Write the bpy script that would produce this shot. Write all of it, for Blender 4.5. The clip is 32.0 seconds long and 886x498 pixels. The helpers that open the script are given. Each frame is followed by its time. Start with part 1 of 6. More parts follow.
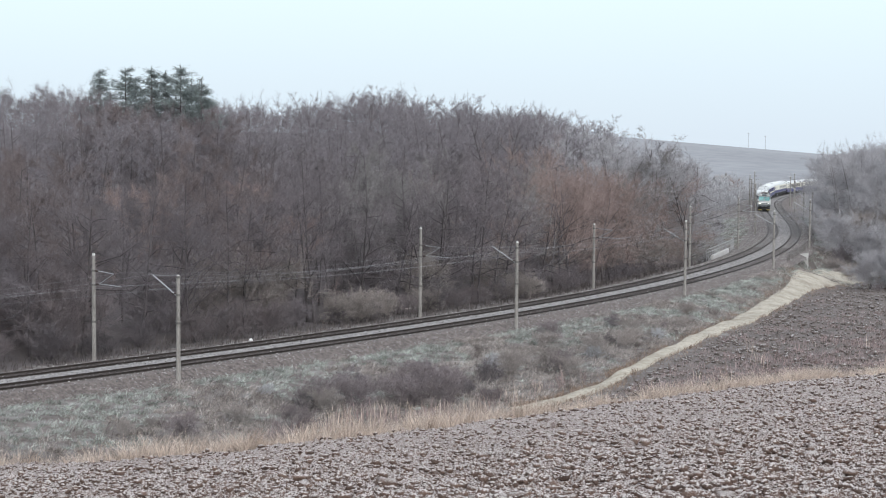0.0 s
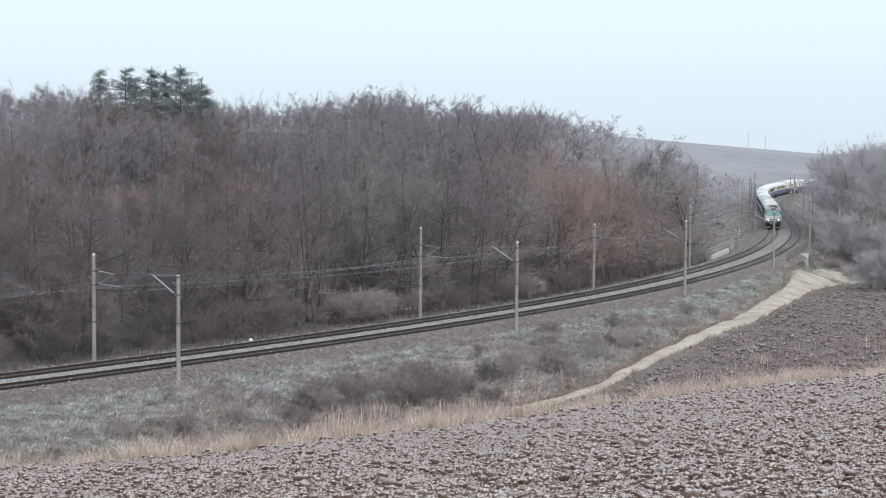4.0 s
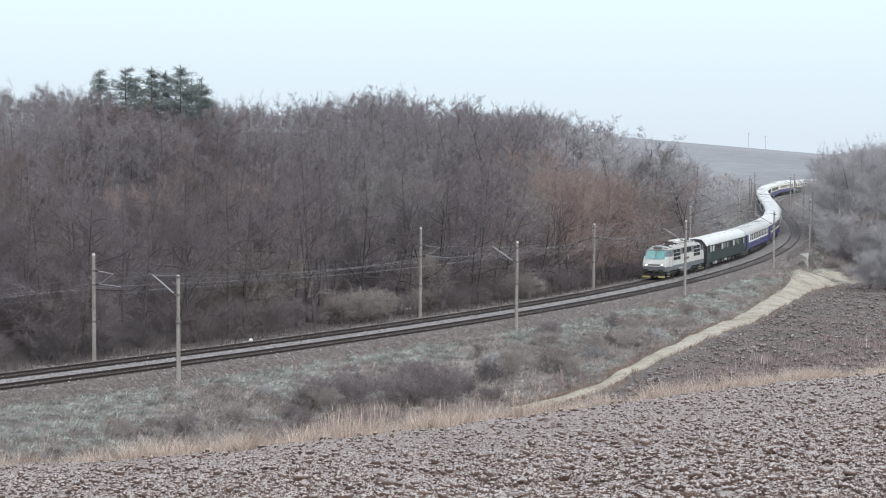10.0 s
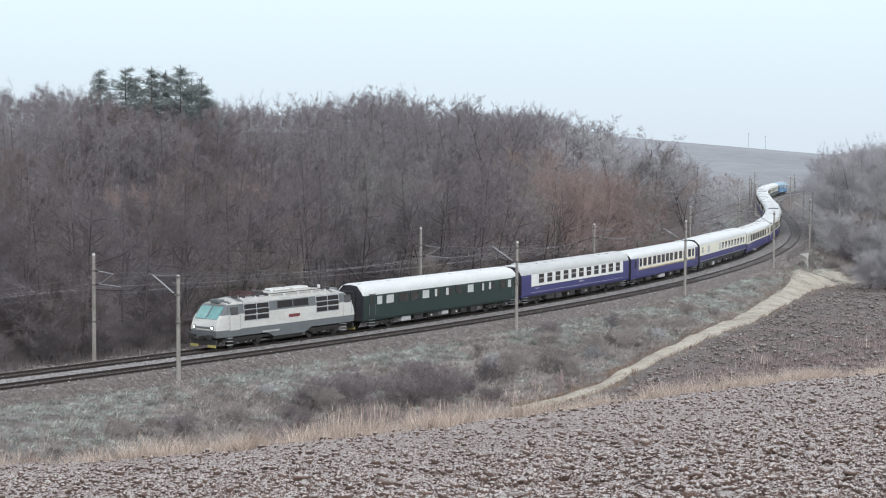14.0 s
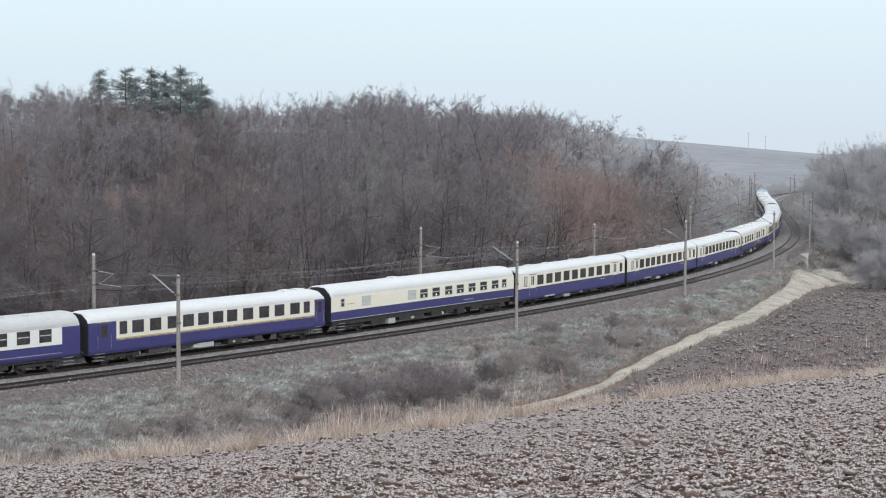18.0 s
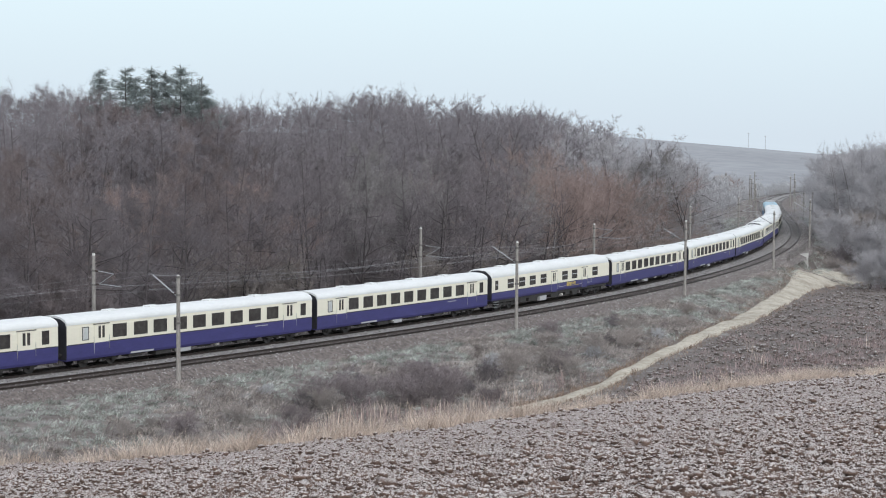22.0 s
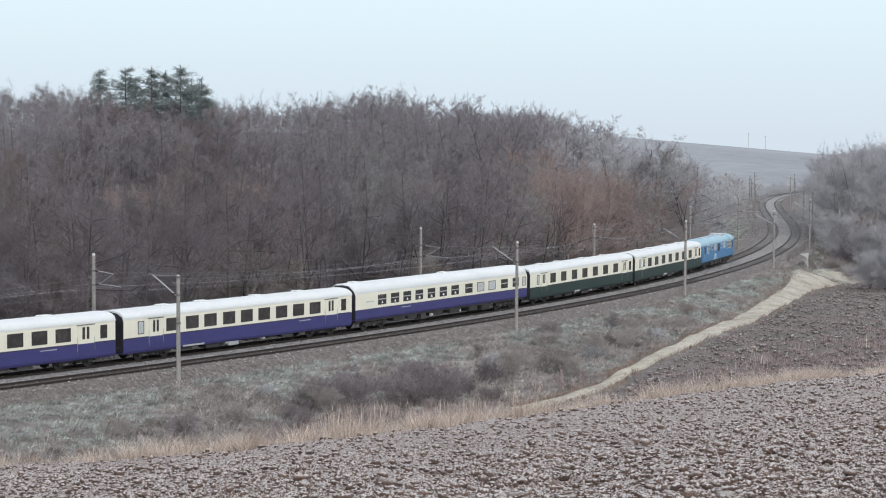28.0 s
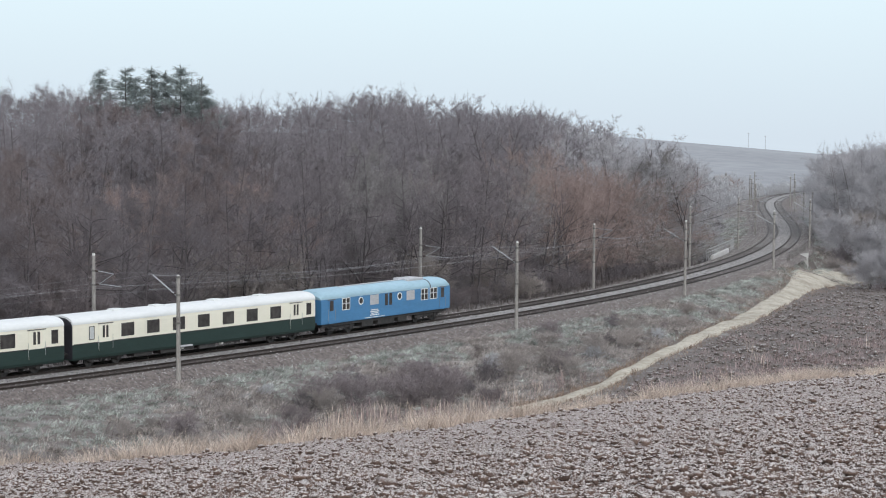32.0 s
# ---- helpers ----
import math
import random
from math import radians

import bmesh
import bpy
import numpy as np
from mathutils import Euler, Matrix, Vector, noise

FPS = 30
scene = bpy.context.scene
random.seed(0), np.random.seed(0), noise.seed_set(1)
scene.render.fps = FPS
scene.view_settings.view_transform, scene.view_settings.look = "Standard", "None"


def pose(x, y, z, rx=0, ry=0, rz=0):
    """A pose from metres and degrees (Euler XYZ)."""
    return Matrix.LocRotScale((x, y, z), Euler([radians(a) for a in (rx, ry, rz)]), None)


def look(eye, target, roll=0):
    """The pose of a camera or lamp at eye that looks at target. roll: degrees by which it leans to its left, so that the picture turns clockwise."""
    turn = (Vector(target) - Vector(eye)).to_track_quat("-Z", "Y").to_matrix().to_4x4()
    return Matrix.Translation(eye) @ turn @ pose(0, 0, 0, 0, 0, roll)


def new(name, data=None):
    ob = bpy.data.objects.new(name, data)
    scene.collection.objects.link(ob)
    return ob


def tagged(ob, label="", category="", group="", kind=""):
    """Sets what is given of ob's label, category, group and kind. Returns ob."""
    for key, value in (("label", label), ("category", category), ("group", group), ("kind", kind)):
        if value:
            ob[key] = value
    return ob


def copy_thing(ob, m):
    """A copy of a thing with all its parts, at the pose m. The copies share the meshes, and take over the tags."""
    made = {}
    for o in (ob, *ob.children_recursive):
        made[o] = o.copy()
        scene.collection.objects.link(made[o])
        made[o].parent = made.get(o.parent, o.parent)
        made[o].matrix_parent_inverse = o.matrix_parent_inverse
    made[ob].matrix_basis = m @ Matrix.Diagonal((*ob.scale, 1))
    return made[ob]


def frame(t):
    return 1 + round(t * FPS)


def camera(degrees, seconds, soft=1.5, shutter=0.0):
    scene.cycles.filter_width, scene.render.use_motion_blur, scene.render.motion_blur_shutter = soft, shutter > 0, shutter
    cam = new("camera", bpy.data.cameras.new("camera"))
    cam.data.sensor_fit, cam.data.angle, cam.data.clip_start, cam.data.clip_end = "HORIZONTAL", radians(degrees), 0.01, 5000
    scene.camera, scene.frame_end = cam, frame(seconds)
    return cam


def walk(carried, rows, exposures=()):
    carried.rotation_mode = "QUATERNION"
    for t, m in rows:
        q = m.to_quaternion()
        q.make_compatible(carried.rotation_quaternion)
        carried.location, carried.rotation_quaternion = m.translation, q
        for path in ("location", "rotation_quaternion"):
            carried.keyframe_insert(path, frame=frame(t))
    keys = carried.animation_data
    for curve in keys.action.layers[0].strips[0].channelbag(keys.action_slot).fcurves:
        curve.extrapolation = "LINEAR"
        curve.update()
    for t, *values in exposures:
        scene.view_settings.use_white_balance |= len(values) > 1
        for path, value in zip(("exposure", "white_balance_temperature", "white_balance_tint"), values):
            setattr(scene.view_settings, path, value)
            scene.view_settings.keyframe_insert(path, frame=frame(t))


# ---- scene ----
EYE = (0.0, 0.0, 16.477)
PITCH = 3.789
cam = camera(28.778, 32.0, soft=1.1)
AIM = look(EYE, (0.0, math.cos(radians(PITCH)) * 100, 16.477 - math.sin(radians(PITCH)) * 100), 0.4586)
walk(cam, [(0.0, AIM), (32.0, AIM)], exposures=[(0.0, 0.0), (12.0, 0.0), (18.0, -0.12), (32.0, -0.12)])

# ---- world and light: an overcast frosty noon ----
SUN_EL, SUN_ROT = radians(26), radians(160)
world = bpy.data.worlds.new("overcast_sky")
scene.world = world
world.use_nodes = True
wn, wl = world.node_tree.nodes, world.node_tree.links
wn.clear()
w_out, w_bg, w_mix, w_sky = (wn.new(k) for k in ("ShaderNodeOutputWorld", "ShaderNodeBackground", "ShaderNodeMixRGB", "ShaderNodeTexSky"))
w_sky.sky_type, w_sky.sun_disc, w_sky.sun_elevation, w_sky.sun_rotation = "NISHITA", False, SUN_EL, SUN_ROT
w_sky.dust_density, w_sky.air_density, w_sky.ozone_density = 4.0, 1.2, 1.0
w_geo, w_sep, w_ramp = (wn.new(k) for k in ("ShaderNodeTexCoord", "ShaderNodeSeparateXYZ", "ShaderNodeValToRGB"))
wl.new(w_geo.outputs["Generated"], w_sep.inputs[0])
wl.new(w_sep.outputs["Z"], w_ramp.inputs[0])
w_ramp.color_ramp.elements[0].position, w_ramp.color_ramp.elements[0].color = 0.0, (7.0, 8.0, 8.95, 1)
w_ramp.color_ramp.elements[1].position, w_ramp.color_ramp.elements[1].color = 0.10, (8.0, 9.7, 10.5, 1)
w_top = w_ramp.color_ramp.elements.new(0.5)
w_top.color = (10.0, 10.6, 11.7, 1)
w_mix.inputs[0].default_value = 0.93
wl.new(w_sky.outputs[0], w_mix.inputs[1])
wl.new(w_ramp.outputs[0], w_mix.inputs[2])
wl.new(w_mix.outputs[0], w_bg.inputs[0])
w_bg.inputs[1].default_value = 0.112
wl.new(w_bg.outputs[0], w_out.inputs[0])

sun = new("sun", bpy.data.lights.new("sun", "SUN"))
sun.data.energy, sun.data.angle, sun.data.color = 1.2, radians(25), (1.0, 0.97, 0.93)
sun.rotation_euler = (radians(90) - SUN_EL, 0, radians(20))


# ---- materials ----
def material(name, c1, c2, scale=4.0, rough=0.8, metal=0.0, bump=0.0, fine=30.0, frost=0.0, frost_colour=(0.62, 0.66, 0.68), frost_scale=1.5, frost_low=0.22, frost_power=1.0, frost_soft=0.28, vary=0.0, per_island=False, stretch=None, emit=0.0, clear=0.0):
    """Two colours mixed by coarse and fine noise, with relief, and frost lying on what faces up."""
    m = bpy.data.materials.new(name)
    m.use_nodes = True
    n, l = m.node_tree.nodes, m.node_tree.links
    b = n["Principled BSDF"]
    b.inputs["Roughness"].default_value, b.inputs["Metallic"].default_value = rough, metal
    co = n.new("ShaderNodeTexCoord")
    mp = n.new("ShaderNodeMapping")
    if stretch:
        mp.inputs["Scale"].default_value = stretch
    l.new(co.outputs["Object"], mp.inputs[0])
    na, nb = n.new("ShaderNodeTexNoise"), n.new("ShaderNodeTexNoise")
    na.inputs["Scale"].default_value, nb.inputs["Scale"].default_value = scale, fine
    na.inputs["Detail"].default_value = nb.inputs["Detail"].default_value = 4
    for q in (na, nb):
        l.new(mp.outputs[0], q.inputs["Vector"])
    add = n.new("ShaderNodeMath")
    add.operation = "ADD"
    l.new(na.outputs["Fac"], add.inputs[0])
    l.new(nb.outputs["Fac"], add.inputs[1])
    rng = n.new("ShaderNodeMapRange")
    rng.inputs["From Min"].default_value, rng.inputs["From Max"].default_value = 0.72, 1.28
    l.new(add.outputs[0], rng.inputs["Value"])
    mix = n.new("ShaderNodeMixRGB")
    mix.inputs[1].default_value, mix.inputs[2].default_value = (*c1, 1), (*c2, 1)
    l.new(rng.outputs[0], mix.inputs[0])
    colour = mix.outputs[0]
    if vary:
        hsv = n.new("ShaderNodeHueSaturation")
        src = n.new("ShaderNodeNewGeometry").outputs["Random Per Island"] if per_island else n.new("ShaderNodeObjectInfo").outputs["Random"]
        vr = n.new("ShaderNodeMapRange")
        vr.inputs["To Min"].default_value, vr.inputs["To Max"].default_value = 1 - vary, 1 + vary
        l.new(src, vr.inputs["Value"])
        l.new(vr.outputs[0], hsv.inputs["Value"])
        l.new(colour, hsv.inputs["Color"])
        colour = hsv.outputs[0]
    if frost:
        ge, sp = n.new("ShaderNodeNewGeometry"), n.new("ShaderNodeSeparateXYZ")
        l.new(ge.outputs["Normal"], sp.inputs[0])
        nf = n.new("ShaderNodeTexNoise")
        nf.inputs["Scale"].default_value, nf.inputs["Detail"].default_value = frost_scale, 6
        l.new(mp.outputs[0], nf.inputs["Vector"])
        mu = n.new("ShaderNodeMath")
        mu.operation = "MULTIPLY"
        pw = n.new("ShaderNodeMath")
        pw.operation, pw.use_clamp = "POWER", True
        pw.inputs[1].default_value = frost_power
        l.new(sp.outputs["Z"], pw.inputs[0])
        l.new(pw.outputs[0], mu.inputs[0])
        l.new(nf.outputs["Fac"], mu.inputs[1])
        fr = n.new("ShaderNodeMapRange")
        fr.inputs["From Min"].default_value, fr.inputs["From Max"].default_value = frost_low, frost_low + frost_soft
        fr.inputs["To Max"].default_value = frost
        l.new(mu.outputs[0], fr.inputs["Value"])
        fm = n.new("ShaderNodeMixRGB")
        fm.inputs[2].default_value = (*frost_colour, 1)
        l.new(fr.outputs[0], fm.inputs[0])
        l.new(colour, fm.inputs[1])
        colour = fm.outputs[0]
    l.new(colour, b.inputs["Base Color"])
    if bump:
        bu = n.new("ShaderNodeBump")
        bu.inputs["Strength"].default_value, bu.inputs["Distance"].default_value = 0.6, bump
        l.new(add.outputs[0], bu.inputs["Height"])
        l.new(bu.outputs[0], b.inputs["Normal"])
    if clear:
        b.inputs["Coat Weight"].default_value = clear
    if emit:
        b.inputs["Emission Color"].default_value, b.inputs["Emission Strength"].default_value = (*c2, 1), emit
    return m


SOIL = material("frozen_soil", (0.10, 0.062, 0.049), (0.215, 0.146, 0.118), 1.2, 0.95, bump=0.05, fine=60, frost=0.85, frost_scale=48, frost_low=0.42, frost_power=0.7, frost_soft=0.13, frost_colour=(0.67, 0.625, 0.60))
CLOD = material("frozen_clods", (0.10, 0.063, 0.050), (0.215, 0.148, 0.120), 0.8, 0.95, bump=0.05, fine=70, frost=0.95, frost_scale=48, frost_low=0.37, frost_power=0.6, frost_soft=0.11, frost_colour=(0.68, 0.635, 0.61), vary=0.35, per_island=True)
DARK_CLOD = material("dark_stubble_clods", (0.085, 0.068, 0.061), (0.175, 0.145, 0.13), 0.8, 0.95, bump=0.02, fine=20, frost=0.8, frost_scale=7, frost_low=0.42, frost_power=0.5, frost_soft=0.12, frost_colour=(0.50, 0.49, 0.48), vary=0.3, per_island=True)
TURF = material("frosted_turf", (0.095, 0.08, 0.072), (0.20, 0.172, 0.158), 0.35, 0.95, bump=0.10, fine=3, frost=0.45, frost_scale=0.8, frost_low=0.44, frost_colour=(0.40, 0.41, 0.40))
LITTER = material("frosty_leaf_litter", (0.095, 0.084, 0.084), (0.17, 0.15, 0.15), 0.3, 0.95, bump=0.1, fine=6)
# far frosted ground paled and blued, distance haze put into its colour
FAR_FIELD = material("frost_haze_far_field", (0.25, 0.257, 0.272), (0.33, 0.338, 0.355), 0.01, 0.95, fine=0.12)
STUBBLE = material("frosted_dark_field", (0.085, 0.069, 0.063), (0.17, 0.142, 0.130), 0.5, 0.95, bump=0.08, fine=6, frost=0.3, frost_scale=5, frost_low=0.52)
DIRT = material("pale_dirt_track", (0.27, 0.235, 0.185), (0.55, 0.505, 0.42), 0.45, 0.95, bump=0.015, fine=3.5)
BALLAST = material("grey_ballast", (0.10, 0.091, 0.087), (0.40, 0.378, 0.366), 2.6, 0.95, bump=0.04, fine=10, frost=0.05)
BALLAST_RUST = material("rusty_ballast", (0.048, 0.039, 0.036), (0.115, 0.094, 0.087), 3, 0.95, bump=0.04, fine=12)
# ballast farther off: haze put into the colour, full and half strength
BALLAST_HAZED = material("hazed_grey_ballast", (0.145, 0.136, 0.133), (0.285, 0.27, 0.265), 3, 0.95, bump=0.04, fine=12)
BALLAST_MID = material("half_hazed_ballast", (0.095, 0.085, 0.082), (0.205, 0.187, 0.18), 3, 0.95, bump=0.04, fine=12)
SHOULDER = material("dark_ballast_shoulder", (0.065, 0.053, 0.049), (0.225, 0.193, 0.180), 3, 0.95, bump=0.04, fine=11)
STONE = material("ballast_stone", (0.15, 0.138, 0.132), (0.42, 0.40, 0.388), 6, 0.95, fine=30, frost=0.15, frost_scale=5, vary=0.6, per_island=True)
RAIL = material("rusty_rail", (0.030, 0.024, 0.022), (0.062, 0.048, 0.042), 3, 0.6, 0.3, fine=20)
SLEEPER = material("oily_concrete_sleeper", (0.045, 0.037, 0.034), (0.11, 0.092, 0.086), 3, 0.9, fine=20)
CONCRETE = material("weathered_concrete", (0.21, 0.198, 0.184), (0.41, 0.39, 0.365), 1.5, 0.9, bump=0.01, fine=14, stretch=(1, 1, 0.25))
PALE_CONCRETE = material("pale_concrete", (0.50, 0.495, 0.48), (0.66, 0.65, 0.64), 1.2, 0.9, bump=0.01, fine=9)
STEEL = material("galvanised_steel", (0.36, 0.37, 0.38), (0.50, 0.51, 0.52), 4, 0.5, 0.6, fine=30)
DARK_STEEL = material("dark_weathered_steel", (0.045, 0.043, 0.045), (0.09, 0.085, 0.085), 3, 0.7, 0.2, fine=20)
CLAMP = material("dull_iron_band", (0.14, 0.13, 0.125), (0.22, 0.21, 0.2), 4, 0.7, 0.3, fine=20)
WIRE = material("hoar_frosted_wire", (0.24, 0.24, 0.25), (0.33, 0.33, 0.345), 3, 0.8, fine=20)
CERAMIC = material("brown_ceramic", (0.06, 0.045, 0.042), (0.10, 0.078, 0.072), 6, 0.25, fine=20)
BARK = material("dark_bark", (0.085, 0.075, 0.078), (0.14, 0.124, 0.128), 2, 0.95, bump=0.02, fine=18, vary=0.25)
BARK_DARK = material("black_alder_bark", (0.048, 0.042, 0.044), (0.085, 0.075, 0.077), 2, 0.95, bump=0.02, fine=18, vary=0.2)
# bark of the far trees, haze put into its pale colour
BARK_PALE = material("frost_haze_bark", (0.20, 0.19, 0.19), (0.29, 0.275, 0.275), 2, 0.95, bump=0.02, fine=18, vary=0.2)
TWIG = material("bare_twigs", (0.148, 0.132, 0.139), (0.20, 0.178, 0.188), 0.3, 0.95, fine=2, vary=0.28)
TWIG_PINK = material("pinkish_brown_twigs", (0.17, 0.140, 0.139), (0.23, 0.190, 0.187), 0.3, 0.95, fine=2, vary=0.25)
# next two: lighter, partly to put haze into farther and deeper crowns
TWIG_GREY = material("lichen_haze_twigs", (0.225, 0.213, 0.211), (0.295, 0.28, 0.276), 0.3, 0.95, fine=2, vary=0.15)
TWIG_TOP = material("pale_skyline_twigs", (0.185, 0.17, 0.182), (0.25, 0.23, 0.246), 0.3, 0.95, fine=2, vary=0.2)
TWIG_RED = material("reddish_bare_twigs", (0.29, 0.224, 0.207), (0.375, 0.292, 0.270), 0.3, 0.95, fine=2, vary=0.12)
# next two: frost and distance haze together in the twigs' pale colour
TWIG_FROST_HAZE = material("frost_haze_twigs", (0.42, 0.422, 0.44), (0.53, 0.532, 0.55), 0.3, 0.95, fine=2, vary=0.15)
TWIG_RIME_HAZE = material("rime_haze_twigs", (0.352, 0.345, 0.36), (0.455, 0.445, 0.463), 0.3, 0.95, fine=2, vary=0.15)
TWIG_PALE = material("frosted_bare_twigs", (0.27, 0.24, 0.225), (0.40, 0.36, 0.34), 0.3, 0.95, fine=2, vary=0.2)
TWIG_BRUSH = material("purplish_brush_twigs", (0.19, 0.164, 0.168), (0.275, 0.238, 0.244), 0.3, 0.95, fine=2, vary=0.2)
# pine green lightened and greyed, haze put into the needle colour
NEEDLE = material("hazed_green_needles", (0.165, 0.195, 0.193), (0.225, 0.262, 0.257), 0.8, 0.8, fine=4, vary=0.15)
REED = material("dry_straw_grass", (0.38, 0.295, 0.24), (0.72, 0.62, 0.54), 0.35, 0.9, fine=1.5, vary=0.4, per_island=True)
WEED = material("rusty_dead_weeds", (0.26, 0.19, 0.185), (0.45, 0.36, 0.35), 0.35, 0.9, fine=1.5, vary=0.4, per_island=True)
WEED_RUST = material("rusty_verge_grass", (0.21, 0.15, 0.115), (0.38, 0.29, 0.23), 0.35, 0.9, fine=1.5, vary=0.4, per_island=True)
WEED_DARK = material("dark_dead_weeds", (0.085, 0.073, 0.071), (0.15, 0.13, 0.126), 0.35, 0.9, fine=1.5, vary=0.4, per_island=True)
DEAD_GRASS = material("frosted_dead_grass", (0.12, 0.10, 0.093), (0.60, 0.55, 0.515), 0.6, 0.95, fine=1.6, vary=0.5, per_island=True)
FROST_GRASS = material("frosted_green_grass", (0.12, 0.133, 0.115), (0.66, 0.70, 0.655), 0.6, 0.95, fine=1.6, vary=0.5, per_island=True)


def paint(name, c, dirt=0.75, rough=0.45):
    return material(name, tuple(q * dirt for q in c), c, 0.9, rough, fine=5, stretch=(0.5, 1, 1.6))


WHITE_ROOF = paint("white_roof_paint", (0.76, 0.78, 0.775), 0.9, 0.6)
GREY_ROOF = paint("dusty_white_roof_paint", (0.61, 0.625, 0.62), 0.86, 0.7)
CREAM = paint("cream_paint", (0.87, 0.84, 0.71), 0.94)
WHITE = paint("white_paint", (0.85, 0.86, 0.84), 0.94)
BLUE = paint("deep_blue_paint", (0.056, 0.053, 0.195), 0.8)
GREEN = paint("bottle_green_paint", (0.020, 0.044, 0.038), 0.75)
COACH_GREEN = paint("dark_green_paint", (0.022, 0.043, 0.038), 0.75)
SKY_BLUE = paint("bright_blue_paint", (0.075, 0.24, 0.46), 0.82)
SKY_ROOF = paint("pale_blue_roof_paint", (0.36, 0.54, 0.64), 0.85, 0.6)
LOCO_WHITE = paint("off_white_loco_paint", (0.70, 0.705, 0.675), 0.82)
LOCO_GREY = paint("mid_grey_loco_paint", (0.165, 0.182, 0.192), 0.82)
LOCO_ROOF = paint("grey_loco_roof", (0.56, 0.56, 0.525), 0.72, 0.7)
CAB_ROOF = paint("dark_grey_cab_roof", (0.13, 0.135, 0.14), 0.85, 0.6)
YELLOW = paint("dull_yellow_paint", (0.50, 0.42, 0.15))
GOLD = paint("gold_lettering", (0.62, 0.47, 0.14))
LINE_GREY = paint("pale_grey_lettering", (0.55, 0.56, 0.58))
RED = paint("dark_red_paint", (0.20, 0.045, 0.045))
UNDER = material("grimy_black_underframe", (0.022, 0.021, 0.022), (0.055, 0.052, 0.05), 3, 0.8, fine=14)
SOOT = material("sooty_end_paint", (0.020, 0.020, 0.026), (0.045, 0.045, 0.058), 2, 0.7, fine=12)
RUBBER = material("black_rubber", (0.018, 0.018, 0.02), (0.03, 0.03, 0.032), 4, 0.7, fine=20)
CURTAIN = material("pale_curtain", (0.48, 0.50, 0.50), (0.62, 0.64, 0.63), 3, 0.9, fine=30, stretch=(6, 1, 1))
GLASS = material("dark_coach_glass", (0.046, 0.042, 0.041), (0.09, 0.085, 0.082), 0.6, 0.08, fine=3)
# front windscreen panes: teal and sky reflections put into the base colour
TEAL_REFLECTION = material("teal_reflection_windscreen", (0.10, 0.27, 0.265), (0.20, 0.42, 0.41), 1.6, 0.06, fine=4)
SKY_REFLECTION = material("sky_reflection_windscreen", (0.15, 0.35, 0.335), (0.27, 0.48, 0.46), 1.6, 0.06, fine=4)
COLLECTOR_RED = paint("dark_red_collector_paint", (0.11, 0.04, 0.042), 0.8)
GRILLE = material("dark_vent_louvre", (0.018, 0.016, 0.017), (0.034, 0.031, 0.031), 3, 0.9, fine=20)
HEADLIGHT = material("lit_headlamp", (1.0, 0.98, 0.92), (1.0, 0.98, 0.93), 3, 0.3, fine=20, emit=6.0)
TABLE_WHITE = material("white_tableware", (0.75, 0.76, 0.76), (0.85, 0.86, 0.86), 5, 0.5, fine=20)


# ---- building helpers ----
def link(name, bm, mat, parent=None, label=""):
    me = bpy.data.meshes.new(name)
    bm.to_mesh(me)
    bm.free()
    for q in mat if isinstance(mat, (list, tuple)) else (mat,):
        me.materials.append(q)
    ob = new(name, me)
    ob.parent = parent
    if label:
        ob["label"] = label
    return ob


def part(name, bm, mat, parent, label=""):
    """One mesh object under a thing or under a part."""
    return link(name, bm, mat, parent, label)


def share(name, data, parent, m):
    """One more piece on a mesh that exists already."""
    ob = new(name, data)
    ob.parent = parent
    ob.matrix_basis = m
    return ob


def root(name, label, category, group="", kind=""):
    ob = new(name)
    ob.empty_display_size = 0.5
    return tagged(ob, label, category, group, kind)


def box(bm, x0, x1, y0, y1, z0, z1, bevel=0.0):
    m = Matrix.Translation(((x0 + x1) / 2, (y0 + y1) / 2, (z0 + z1) / 2)) @ Matrix.Diagonal((x1 - x0, y1 - y0, z1 - z0, 1))
    made = bmesh.ops.create_cube(bm, size=1, matrix=m)["verts"]
    if bevel:
        edges = list({e for v in made for e in v.link_edges})
        bmesh.ops.bevel(bm, geom=edges, offset=bevel, segments=1, affect="EDGES")
    return bm


def tube(bm, a, b, r0, r1=None, sides=8):
    a, b = Vector(a), Vector(b)
    q = (b - a).to_track_quat("Z", "Y").to_matrix().to_4x4()
    m = Matrix.Translation((a + b) / 2) @ q
    bmesh.ops.create_cone(bm, cap_ends=True, segments=sides, radius1=r0, radius2=r0 if r1 is None else r1, depth=(b - a).length, matrix=m)
    return bm


def loft(bm, rings, caps=True):
    """Skin between rings of equally many points."""
    vs = [[bm.verts.new(p) for p in ring] for ring in rings]
    n = len(rings[0])
    for a, b in zip(vs, vs[1:]):
        for j in range(n):
            bm.faces.new((a[j], a[(j + 1) % n], b[(j + 1) % n], b[j]))
    if caps:
        bm.faces.new(vs[0][::-1])
        bm.faces.new(vs[-1])
    bmesh.ops.recalc_face_normals(bm, faces=bm.faces)
    return bm


